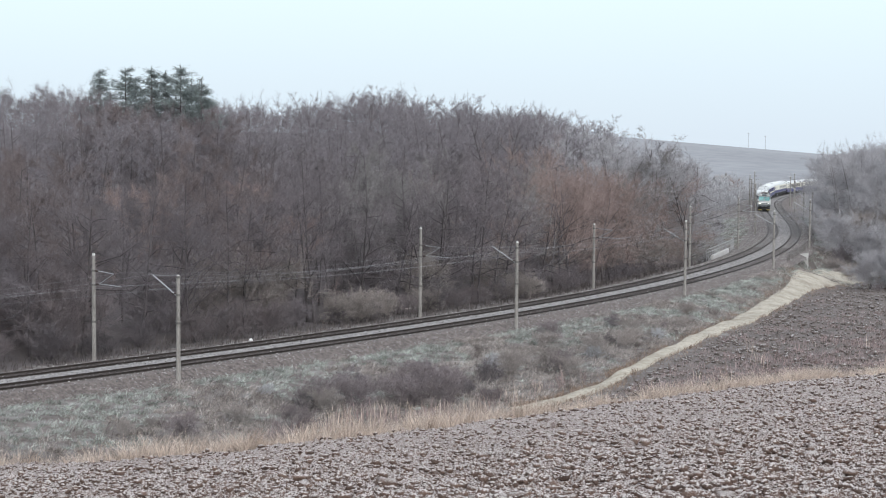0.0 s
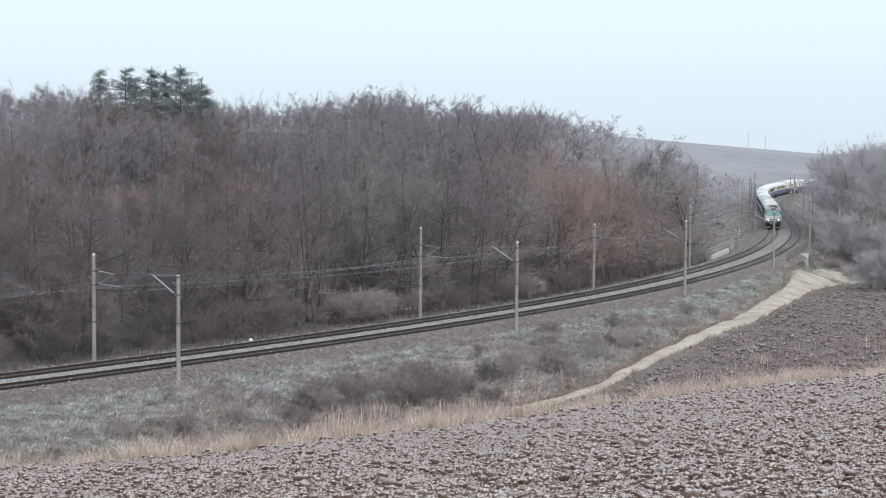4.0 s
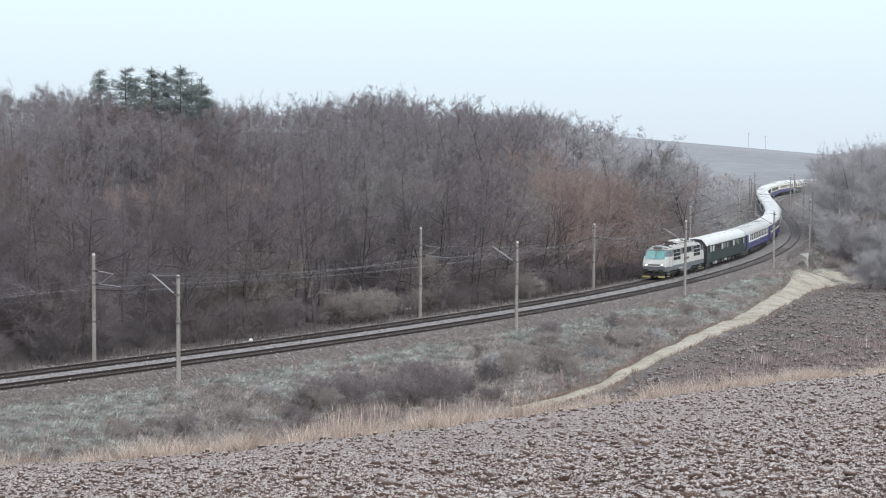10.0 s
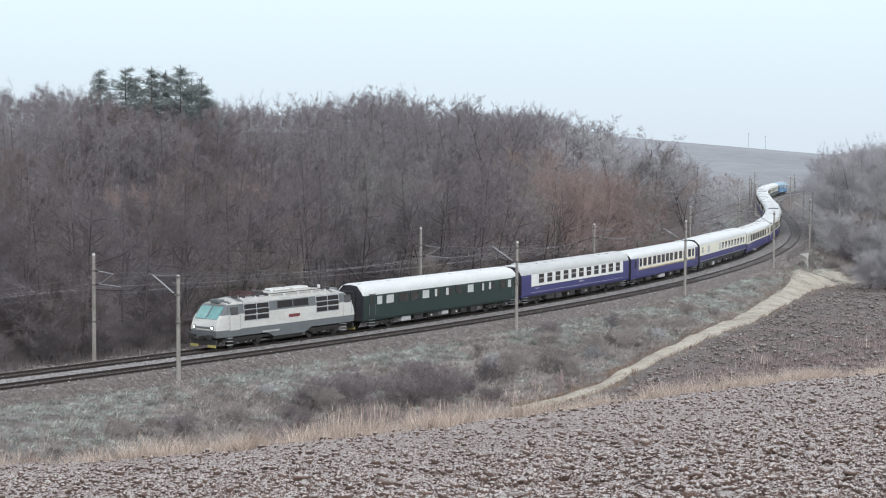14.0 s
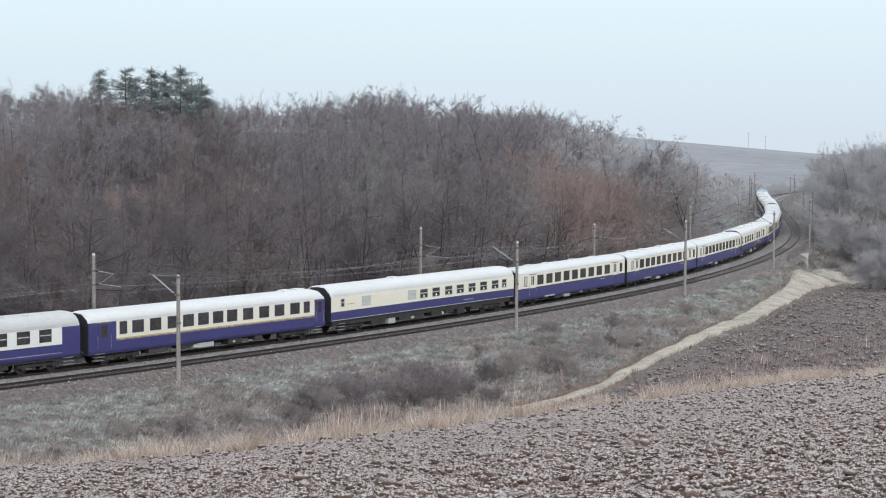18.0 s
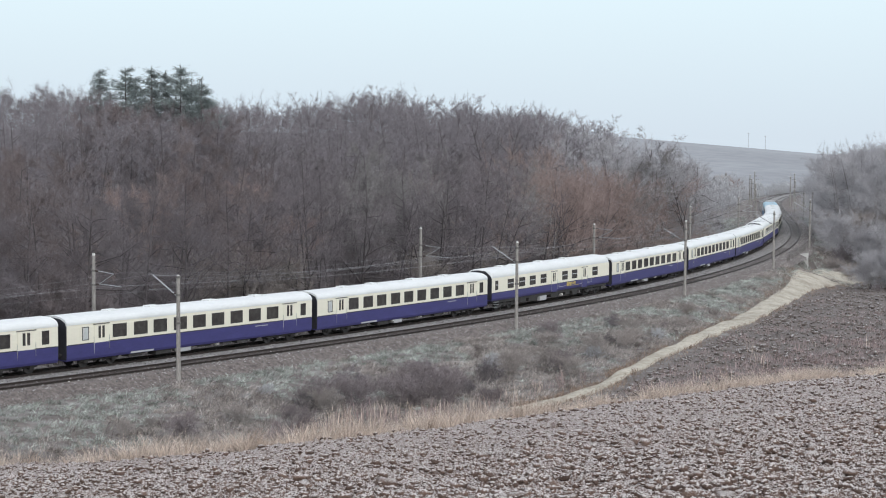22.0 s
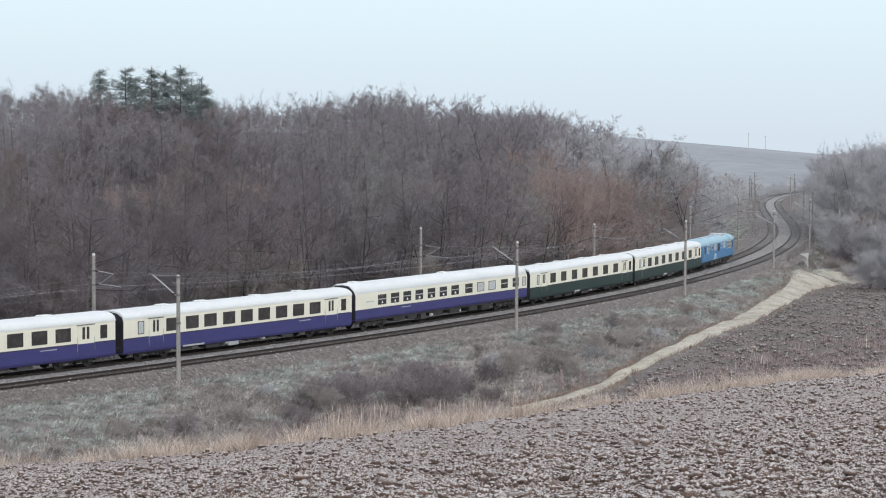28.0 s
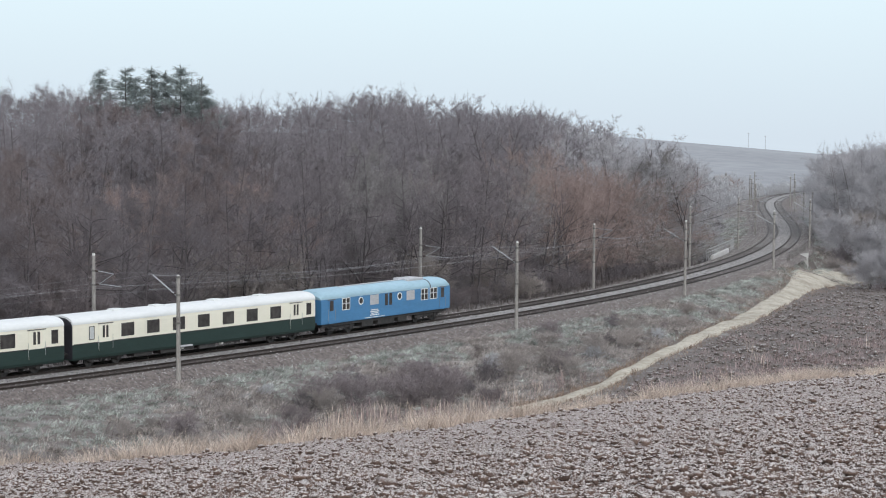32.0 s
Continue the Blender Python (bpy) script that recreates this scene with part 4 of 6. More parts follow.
def build_clods():
    rng = np.random.RandomState(3)
    for n, mid, top, detail, nm in ((56000, 0.018, 0.048, 1, "crumbs"),):
        y = 12.8 * (106 / 12.8) ** rng.uniform(0, 1, n) if detail == 1 else rng.uniform(12.8, 26, n)
        x = y * rng.uniform(-0.275, 0.275, n)
        keep = field_edge(x, y) < 0.3
        x, y = x[keep], y[keep]
        size = np.clip(np.exp(rng.normal(math.log(mid), 0.45, len(x))), 0.010, top) * (1 + (y - 13) / 45)
        lumps_at(nm, x, y, field_z(x, y) + 0.3 * size, size, detail, rng, "loose frost-rimmed clods lying on the ploughed soil", CLOD)
    # the large clods that lie nearest, each a piece of the field
    rows = []
    for i in range(10):
        lumps_at("clod", np.zeros(1), np.zeros(1), np.zeros(1), np.ones(1), 2, rng, "", CLOD)
        one = bpy.data.objects["clod"]
        rows.append(one.data)
        bpy.data.objects.remove(one)
    field, made = bpy.data.objects["ploughed_field"], 0
    while made < 290:
        y = float(rng.uniform(13.2, 24))
        x = float(y * rng.uniform(-0.27, 0.27))
        size = float(np.clip(rng.lognormal(math.log(0.038), 0.4), 0.022, 0.085))
        share("clod", rows[made % 10], field, Matrix.Translation((x, y, float(field_z(np.array([x]), np.array([y]))[0]) + 0.25 * size)) @ Matrix.Rotation(rng.uniform(0, 6.28), 4, "Z") @ Matrix.Scale(size, 4))
        made += 1
    n = 16000
    y = rng.uniform(104, 238, n)
    x = y * rng.uniform(0.05, 0.275, n)
    ok = (field_edge(x, y) > 11) & (x > road_x(y) + 2.0 + 2.2 * smooth(200, 236, y))
    x, y = x[ok], y[ok]
    lumps_at("stubble_clods", x, y, height(x, y) + 0.02, np.clip(np.exp(rng.normal(math.log(0.095), 0.45, len(x))), 0.04, 0.27), 1, rng, "rough dark clods of the field beyond the track", DARK_CLOD)


def blades(name, x, y, tall, wide, lean, mat, label, category, seed, out=None):
    rng = np.random.RandomState(seed)
    n = len(x)
    z = height(x, y) - 0.03
    a, b = rng.uniform(0, 6.28, n), rng.uniform(0, 6.28, n) if out is None else out + rng.normal(0, 0.5, n)
    l = tall * lean * rng.uniform(0.2, 1.0, n)
    wx, wy = np.cos(a) * wide, np.sin(a) * wide
    tx, ty = np.cos(b) * l, np.sin(b) * l
    p = np.stack([x, y, z], 1)
    q = np.stack([x + tx * 0.35, y + ty * 0.35, z + tall * 0.6], 1)
    e = np.stack([x + tx, y + ty, z + tall], 1)
    w = np.stack([wx, wy, 0 * wx], 1)
    v = np.stack([p - w, p + w, q + w * 0.8, q - w * 0.8, e], 1).reshape(-1, 3)
    i = np.arange(n)[:, None] * 5
    f = np.concatenate([i + [0, 1, 2], i + [0, 2, 3], i + [3, 2, 4]], 1).reshape(-1, 3)
    tagged(pydata(name, v, f, (mat,)), label, category, kind="stuff")


def build_grass():
    rng = np.random.RandomState(5)
    # tall straw along the field's far edge, in tufts that splay out
    m = 9000
    t, e = rng.uniform(-18, 92, m), np.abs(rng.normal(0, 3.6, m)) + 0.3
    x, y = -12.8 + t * 0.637 - e * 0.771, 50 + t * 0.771 + e * 0.637
    lush = wave(x, y, 7, 41) * 0.8 + wave(x, y, 2.5, 42) * 0.8 + wave(x, y, 0.9, 43) * 0.6
    keep = (np.abs(x / y) < 0.275) & (rng.uniform(-1.7, 1.3, m) < lush - 0.2 * smooth(45, 70, t))
    x, y, lush, e = x[keep], y[keep], lush[keep], e[keep]
    per = 34
    n = len(x)
    size = np.repeat(np.clip(rng.gamma(4.0, 0.14, n) * (1 + 0.35 * lush) * (0.75 + 0.4 * smooth(0.2, 3, e)), 0.14, 1.15), per)
    r, q = rng.uniform(0, 1, n * per) ** 0.7 * 0.30 * np.sqrt(size), rng.uniform(0, 6.28, n * per)
    blades("dry_grass", np.repeat(x, per) + np.cos(q) * r, np.repeat(y, per) + np.sin(q) * r, size * rng.uniform(0.45, 1.15, n * per), rng.uniform(0.006, 0.013, n * per), 0.95, REED, "tall straw-coloured dry grass along the field margin", "dry grass", 1, q)
    # reed stems with plumes behind the straw
    stems, plumes = [], []
    for i in range(420):
        t, e = rng.uniform(-14, 62), rng.uniform(5.0, 12.0)
        x, y = -12.8 + t * 0.637 - e * 0.771, 50 + t * 0.771 + e * 0.637
        if wave(x, y, 6, 64) < -0.1 or abs(x / y) > 0.27:
            continue
        tall = rng.uniform(1.0, 1.75)
        a, g = np.array([x, y, ground_z(x, y)]), np.array([rng.normal(0, 0.10), rng.normal(0, 0.10), 1.0])
        b, c = a + g * tall * 0.84, a + g * tall + [rng.normal(0, 0.05), 0, 0]
        stems.append((a, b, 0.008, 0.006))
        plumes.append((b, (b + c) / 2, 0.012, 0.036))
        plumes.append(((b + c) / 2, c, 0.036, 0.006))
    for nm, rows, lab in (("reed_stems", stems, "thin dry reed stems behind the straw"), ("reed_plumes", plumes, "pale feathery plumes on the reed stems")):
        v, f = cones(rows, 4)
        tagged(pydata(nm, v, f, (REED,)), lab, "reeds", kind="stuff")
    # the hollow behind it: rank reeds and weeds
    m = 120000
    y = rng.uniform(60, 150, m)
    x = y * rng.uniform(-0.275, 0.26, m)
    rim = field_edge(x, y)
    s, lat = line_coords(x, y)
    lush = wave(x, y, 9, 61) + wave(x, y, 3, 62) * 0.7
    keep = (rim > 6) & (rim < 30) & (lat > 21) & ((x < road_x(y) - 1.9) | (y < 104) | (x > road_x(y) + 3)) & (rng.uniform(-1.6, 1.2, m) < lush - 2.0 * (x > road_x(y)) * (y > 104))
    x, y, lush = x[keep], y[keep], lush[keep]
    straw = wave(x, y, 6, 63) > 0.1
    for pick, nm, mat, lab, cat in ((straw, "reeds", REED, "tall pale reeds in the damp hollow below the bank", "reeds"), (~straw, "weeds", WEED, "rust-brown dead weeds in the hollow below the bank", "weeds")):
        blades(nm, x[pick], y[pick], np.clip(rng.normal(0.8, 0.3, pick.sum()) + 0.3 * lush[pick], 0.2, 1.8), rng.uniform(0.010, 0.022, pick.sum()), 0.4, mat, lab, cat, 7)
    # thin dead grass spreading over the field beyond the dirt track
    m = 110000
    y = rng.uniform(100, 200, m)
    x = y * rng.uniform(0.08, 0.275, m)
    patch = wave(x, y, 11, 71) + 0.7 * wave(x, y, 3.5, 72) + 1.9 * smooth(42, 10, field_edge(x, y))
    keep = (field_edge(x, y) > 7) & (x > road_x(y) + 2.5) & (rng.uniform(0.2, 3.0, m) < patch)
    x, y = x[keep], y[keep]
    blades("thin_grass", x, y, rng.uniform(0.15, 0.55, len(x)), rng.uniform(0.010, 0.02, len(x)), 0.7, WEED, "thin brown dead grass over the field beyond the track", "dry grass", 9)
    # brown verge and tufts along both edges of the dirt track
    m = 16000
    i = rng.randint(6, 108, m)
    side = np.where(rng.uniform(0, 1, m) < 0.68, -1, 1)
    wide = 0.62 + 0.8 * smooth(118, 190, ROAD_Y[i]) + 2.3 * smooth(205, 238, ROAD_Y[i])
    off = side * (wide + np.abs(rng.normal(0, 0.55, m)) - 0.18)
    dx, dy = np.gradient(ROAD_X)[i], np.gradient(ROAD_Y)[i]
    ln = np.hypot(dx, dy)
    u = rng.uniform(0, 1, m)
    x, y = ROAD_X[i] + dx * u + dy / ln * off, ROAD_Y[i] + dy * u - dx / ln * off
    keep = rng.uniform(-1.2, 1.0, m) < wave(x, y, 5, 95) + 0.6 * wave(x, y, 1.5, 96)
    blades("verge_grass", x[keep], y[keep], rng.uniform(0.10, 0.42, keep.sum()), rng.uniform(0.012, 0.026, keep.sum()), 1.1, WEED_RUST, "rusty-brown dead grass along the dirt track's edges", "dry grass", 13)
    # rank growth between the far track and the wood
    m = 13000
    s, lat = rng.uniform(-62, 100, m), -4.0 - 6.5 * rng.uniform(0, 1, m) ** 1.2
    h = np.interp(s, LINE_S, LINE_H)
    x, y = np.interp(s, LINE_S, LINE_X) + lat * np.sin(h), np.interp(s, LINE_S, LINE_Y) - lat * np.cos(h)
    keep = (np.abs(x / y) < 0.28) & (rng.uniform(-1.4, 1.0, m) < wave(x, y, 4, 91))
    x, y = x[keep], y[keep]
    blades("trackside_weeds", x, y, np.clip(rng.gamma(3, 0.16, len(x)), 0.15, 1.1), rng.uniform(0.014, 0.03, len(x)), 0.8, WEED_DARK, "dark dead weeds between the far track and the wood", "weeds", 11)
    # bank between the line and the fields: tussocks of arching blades
    m = 20000
    s, lat = rng.uniform(-62, 124, m), TRACKS + 2.6 + 32 * rng.uniform(0, 1, m) ** 1.25
    h = np.interp(s, LINE_S, LINE_H)
    x = np.interp(s, LINE_S, LINE_X) + lat * np.sin(h)
    y = np.interp(s, LINE_S, LINE_Y) - lat * np.cos(h)
    keep = (np.abs(x / y) < 0.275) & (field_edge(x, y) > 9) & ((x < road_x(y) - 1.4) | (y < 104))
    x, y, lat = x[keep], y[keep], lat[keep]
    m = 15000
    s2, l2 = rng.uniform(100, 250, m), np.where(rng.uniform(0, 1, m) < 0.5, rng.uniform(-24, -4.6, m), TRACKS + rng.uniform(3, 14, m))
    h = np.interp(s2, LINE_S, LINE_H)
    x2, y2 = np.interp(s2, LINE_S, LINE_X) + l2 * np.sin(h), np.interp(s2, LINE_S, LINE_Y) - l2 * np.cos(h)
    ok = (np.abs(s2 - 121) > 9) & (784 + 3056 * x2 / y2 > 1215)
    x, y, lat = np.concatenate([x, x2[ok]]), np.concatenate([y, y2[ok]]), np.concatenate([lat, np.abs(l2[ok])])
    patch = wave(x, y, 13, 51) + 0.6 * wave(x, y, 4, 52) - 0.35 * smooth(8, 26, lat) + 0.35 * smooth(0, -30, x) + 0.7 * smooth(225, 260, y)
    patch += 0.55 * smooth(17, 8, lat) * (y < 215)
    green = (patch > 0.12) & (lat < 27)
    thin = rng.uniform(0, 1, len(x)) < np.where(lat < TRACKS + 3.6, 0.5, 1.0)
    for pick, nm, mat, lab, seed in ((green & thin, "frosted_grass", FROST_GRASS, "tussocks of green grass whitened by hoar frost", 2), (~green & thin, "dead_grass", DEAD_GRASS, "tussocks of rank dead grass on the railway bank", 3)):
        n = pick.sum()
        per = 19
        size = np.repeat(np.clip(rng.normal(0.38, 0.16, n), 0.12, 0.9) * np.where(green[pick], 0.75, 1.15), per)
        r, q = rng.uniform(0, 1, n * per) ** 0.6 * size * 0.8, rng.uniform(0, 6.28, n * per)
        bx, by = np.repeat(x[pick], per) + np.cos(q) * r, np.repeat(y[pick], per) + np.sin(q) * r
        sb, _ = line_coords(x[pick], y[pick])
        down = np.repeat(np.interp(sb, LINE_S, LINE_H) - 1.57 + 0.5 * wave(x[pick], y[pick], 5, 55), per)
        lay = np.where(rng.uniform(0, 1, n * per) < 0.65, down + rng.normal(0, 0.4, n * per), q)
        blades(nm, bx, by, size * rng.uniform(0.35, 1.0, n * per), rng.uniform(0.010, 0.020, n * per), 1.7, mat, lab, "grass", seed, lay)


# ---- catenary masts and wires ----
FAR_MASTS = [-70, -27.9, 12.4, 49.8, 88.0, 128.0, 170, 212, 254, 296, 338]
NEAR_MASTS = [-70, -28.9, 12.9, 51.5, 93.2, 138.8, 182, 224, 266, 308, 350]


def mast(far, top):
    t = root("catenary_mast", "tapered concrete catenary mast, cantilever over the " + ("far track" if far else "near track"), "catenary mast", "catenary masts")
    d = -1 if far else 1
    bm = bmesh.new()
    tube(bm, (0, 0, -1.2), (0, 0, top), 0.165, 0.115, 14)
    part("pole", bm, CONCRETE, t)
    part("pole_cap", tube(bmesh.new(), (0, 0, top), (0, 0, top + 0.15), 0.135, 0.08, 12), PALE_CONCRETE, t, "pale concrete pole cap")
    for z in (2.6, 5.3, 6.35) if far else (3.3, 5.25, 6.5):
        part("clamp_band", tube(bmesh.new(), (0, 0, z - 0.07), (0, 0, z + 0.07), 0.175, 0.175, 14), CLAMP, t)
    if far:
        # local +y reaches over the track
        part("top_tube", tube(bmesh.new(), (0, 0.18, 6.35), (0, 2.2, 6.2), 0.035), STEEL, t)
        part("bracket_strut", tube(bmesh.new(), (0, 0.55, 5.35), (0, 2.15, 6.2), 0.03), STEEL, t)
        part("steady_arm", tube(bmesh.new(), (0, 0.5, 5.4), (0, 3.0, 5.32), 0.03), STEEL, t)
    else:
        part("bracket_strut", tube(bmesh.new(), (0, 0.2, 5.2), (0, 2.55, 6.5), 0.05), STEEL, t)
        part("top_tube", tube(bmesh.new(), (0, 0.12, 6.6), (0, 2.5, 6.45), 0.015), WIRE, t)
        part("steady_arm", tube(bmesh.new(), (0, 1.0, 5.62), (0, 3.0, 5.45), 0.02), WIRE, t)
    for z, y in ((5.36, 0.42), (6.33, 0.36)) if far else ((5.32, 0.42),):
        bm = bmesh.new()
        for k in range(5):
            tube(bm, (0, y - 0.14 + k * 0.07, z), (0, y - 0.10 + k * 0.07, z), 0.075, 0.05, 8)
        part("insulator", bm, CERAMIC, t, "brown ribbed ceramic insulator")
    return t


def build_masts():
    for far, spots, lat in ((True, FAR_MASTS, -3.0), (False, NEAR_MASTS, TRACKS + 3.0)):
        for s in spots:
            p, h = on_line(s, lat), heading(s)
            top = {12.4: 7.85, 49.8: 6.75, -28.9: 6.5, 12.9: 6.95, 51.5: 7.3}.get(s, 7.45 if far else 6.85)
            mast(far, top).matrix_basis = Matrix.Translation(p) @ Matrix.Rotation(h - math.pi if far else h, 4, "Z")
    for lat, spots in ((0.0, FAR_MASTS), (TRACKS, NEAR_MASTS)):
        for za, sag, nm in ((6.35 if lat == 0 else 6.5, 0.75, "messenger_wire"), (5.35, 0.06, "contact_wire")):
            pts = []
            for a, b in zip(spots, spots[1:]):
                for k in range(8):
                    u = k / 8
                    pts.append(on_line(a + (b - a) * u, lat, za - sag * 4 * u * (1 - u)))
            v, f = cones([(p, q, 0.007, 0.007) for p, q in zip(pts, pts[1:])], 4)
            tagged(pydata(nm, v, f, (WIRE,)), "thin grey overhead line wire hung along the track", "overhead wire", "overhead wires")
    # feeders on the wood's side and along the near masts' tops
    for spots, lat, za, sag, lab in ((FAR_MASTS, -3.25, 5.15, 0.5, "slack frosted feeder wire on the wood side of the masts"), (NEAR_MASTS[1:], TRACKS + 2.75, 6.35, 0.35, "frosted feeder wire along the tops of the field-side masts"), (NEAR_MASTS[1:], TRACKS + 2.85, 6.05, 0.45, "frosted feeder wire along the tops of the field-side masts")):
        pts = []
        for a, b in zip(spots, spots[1:]):
            for k in range(8):
                u = k / 8
                pts.append(on_line(a + (b - a) * u, lat, za - sag * 4 * u * (1 - u)))
        v, f = cones([(p, q, 0.0095, 0.0095) for p, q in zip(pts, pts[1:])], 4)
        tagged(pydata("feeder_wire", v, f, (WIRE,)), lab, "overhead wire", "overhead wires")


# ---- the train. Local x runs back along the train, -y is the field's side ----
def ring(x, half, pts):
    """A closed cross-section: pts from the lower edge up to the crown on one side."""
    side = [(x, -y * half, z) for y, z in pts]
    other = [(x, y * half, z) for y, z in reversed(pts) if y > 1e-6]
    return side + other


def prism(bm, x0, x1, half, pts, round_ends=0.0):
    xs = [(x0, 1.0), (x1, 1.0)]
    if round_ends:
        zc = max(z for _, z in pts)
        zb = min(z for _, z in pts)
        rings = []
        for u in (0.0, 0.35, 0.7, 1.0):
            k = math.sqrt(1 - (1 - u) ** 2) if u < 1 else 1
            rings.append((x0 + round_ends * u, k))
        seq = rings + [(x1 - (x - x0), k) for x, k in reversed(rings)]
        return loft(bm, [ring(x, half, [(y * (0.93 + 0.07 * k), zb + (z - zb) * (0.45 + 0.55 * k)) for y, z in pts]) for x, k in seq])
    return loft(bm, [ring(x, half, pts) for x, _ in xs])


def arc_roof(z0, z1, n=9):
    """Roof line from the eaves to the crown."""
    out = []
    for i in range(n):
        a = math.pi / 2 * i / (n - 1)
        out.append((math.cos(a) ** 0.75 if a < 1.57 else 0.0, z0 + (z1 - z0) * math.sin(a) ** 0.9))
    return out


BOGIE = {}


def bogie_meshes():
    if BOGIE:
        return BOGIE
    bm = bmesh.new()
    for y in (-1.0, 1.0):
        box(bm, -1.75, 1.75, y - 0.08, y + 0.08, 0.45, 0.68, 0.03)
        for x in (-1.28, 1.28):
            box(bm, x - 0.2, x + 0.2, y - 0.14, y + 0.14, 0.32, 0.72, 0.03)
        for x in (-0.4, 0.4):
            tube(bm, (x, y, 0.35), (x, y, 0.85), 0.12, None, 10)
    box(bm, -0.3, 0.3, -1.0, 1.0, 0.5, 0.9, 0.03)
    BOGIE["frame"] = link("bogie_frame", bm, UNDER)
    bm = bmesh.new()
    tube(bm, (0, -0.05, 0), (0, 0.05, 0), 0.46, None, 18)
    tube(bm, (0, -0.09, 0), (0, -0.05, 0), 0.16, None, 10)
    BOGIE["wheel"] = link("wheel", bm, UNDER)
    for k in ("frame", "wheel"):
        o = BOGIE[k]
        BOGIE[k] = o.data
        bpy.data.objects.remove(o)
    return BOGIE


def add_bogie(t, x, base=1.28):
    B = bogie_meshes()
    f = share("bogie_frame", B["frame"], t, Matrix.Translation((x, 0, 0)))
    for dx in (-base, base):
        for y, turn in ((-0.75, 0), (0.75, math.pi)):
            share("wheel", B["wheel"], f, Matrix.Translation((dx, y, 0.46)) @ Matrix.Rotation(turn, 4, "Z"))


def window(t, x0, x1, z0, z1, y=-1.432, frame_mat=None, pane=None, bar=False, both=True):
    """Frame, pane and, where shown, a middle bar, on one side or both."""
    for side in (-1, 1) if both else (-1,):
        yy = abs(y) * side
        a, b = sorted((yy - side * 0.02, yy + side * 0.022))
        bm = bmesh.new()
        e = 0.05
        for q in ((x0, x1, z0, z0 + e), (x0, x1, z1 - e, z1), (x0, x0 + e, z0 + e, z1 - e), (x1 - e, x1, z0 + e, z1 - e)):
            box(bm, q[0], q[1], a, b, q[2], q[3])
        f = part("window", bm, frame_mat or STEEL, t)
        if bar:
            zm = z0 + (z1 - z0) * 0.54
            part("window_bar", box(bmesh.new(), x0 + e, x1 - e, a, b, zm - 0.035, zm + 0.035), LINE_GREY, f, "pale grey sliding-window bar")
        a, b = sorted((yy - side * 0.02, yy + side * 0.008))
        part("pane", box(bmesh.new(), x0 + e, x1 - e, a, b, z0 + e, z1 - e), pane or GLASS, f)


def door(t, x0, x1, z0, z1, mat, glass=((0.25, 0.45), (0.55, 0.75)), y=1.432):
    """A coach door with narrow panes and grab rails."""
    for side in (-1, 1):
        a, b = sorted((y * side, (y + 0.025) * side))
        d = part("door", box(bmesh.new(), x0, x1, a, b, z0, z1, 0.012), mat, t)
        for u0, u1 in glass:
            a, b = sorted(((y + 0.02) * side, (y + 0.032) * side))
            part("door_pane", box(bmesh.new(), x0 + (x1 - x0) * u0, x0 + (x1 - x0) * u1, a, b, 2.05, 2.9), GLASS, d)
        a, b = sorted(((y + 0.015) * side, (y + 0.06) * side))
        part("door_lintel", box(bmesh.new(), x0 - 0.1, x1 + 0.1, a, b, z1, z1 + 0.06), CLAMP, t, "grey rain strip over the door")
        for xx in (x0 - 0.06, x1 + 0.06):
            part("grab_rail", tube(bmesh.new(), (xx, (y + 0.05) * side, 1.25), (xx, (y + 0.05) * side, 2.2), 0.014, None, 6), STEEL, t)


def bars(t, name, x0, x1, z0, z1, mat, y=-1.432, n=1, label=""):
    """Unreadable lettering as plain bars."""
    bm = bmesh.new()
    h = (z1 - z0) / (2 * n - 1)
    for i in range(n):
        trim = 0.12 * (x1 - x0) * (i % 2)
        box(bm, x0 + trim, x1 - trim, y - 0.008, y, z0 + 2 * i * h, z0 + (2 * i + 1) * h)
    part(name, bm, mat, t, label)


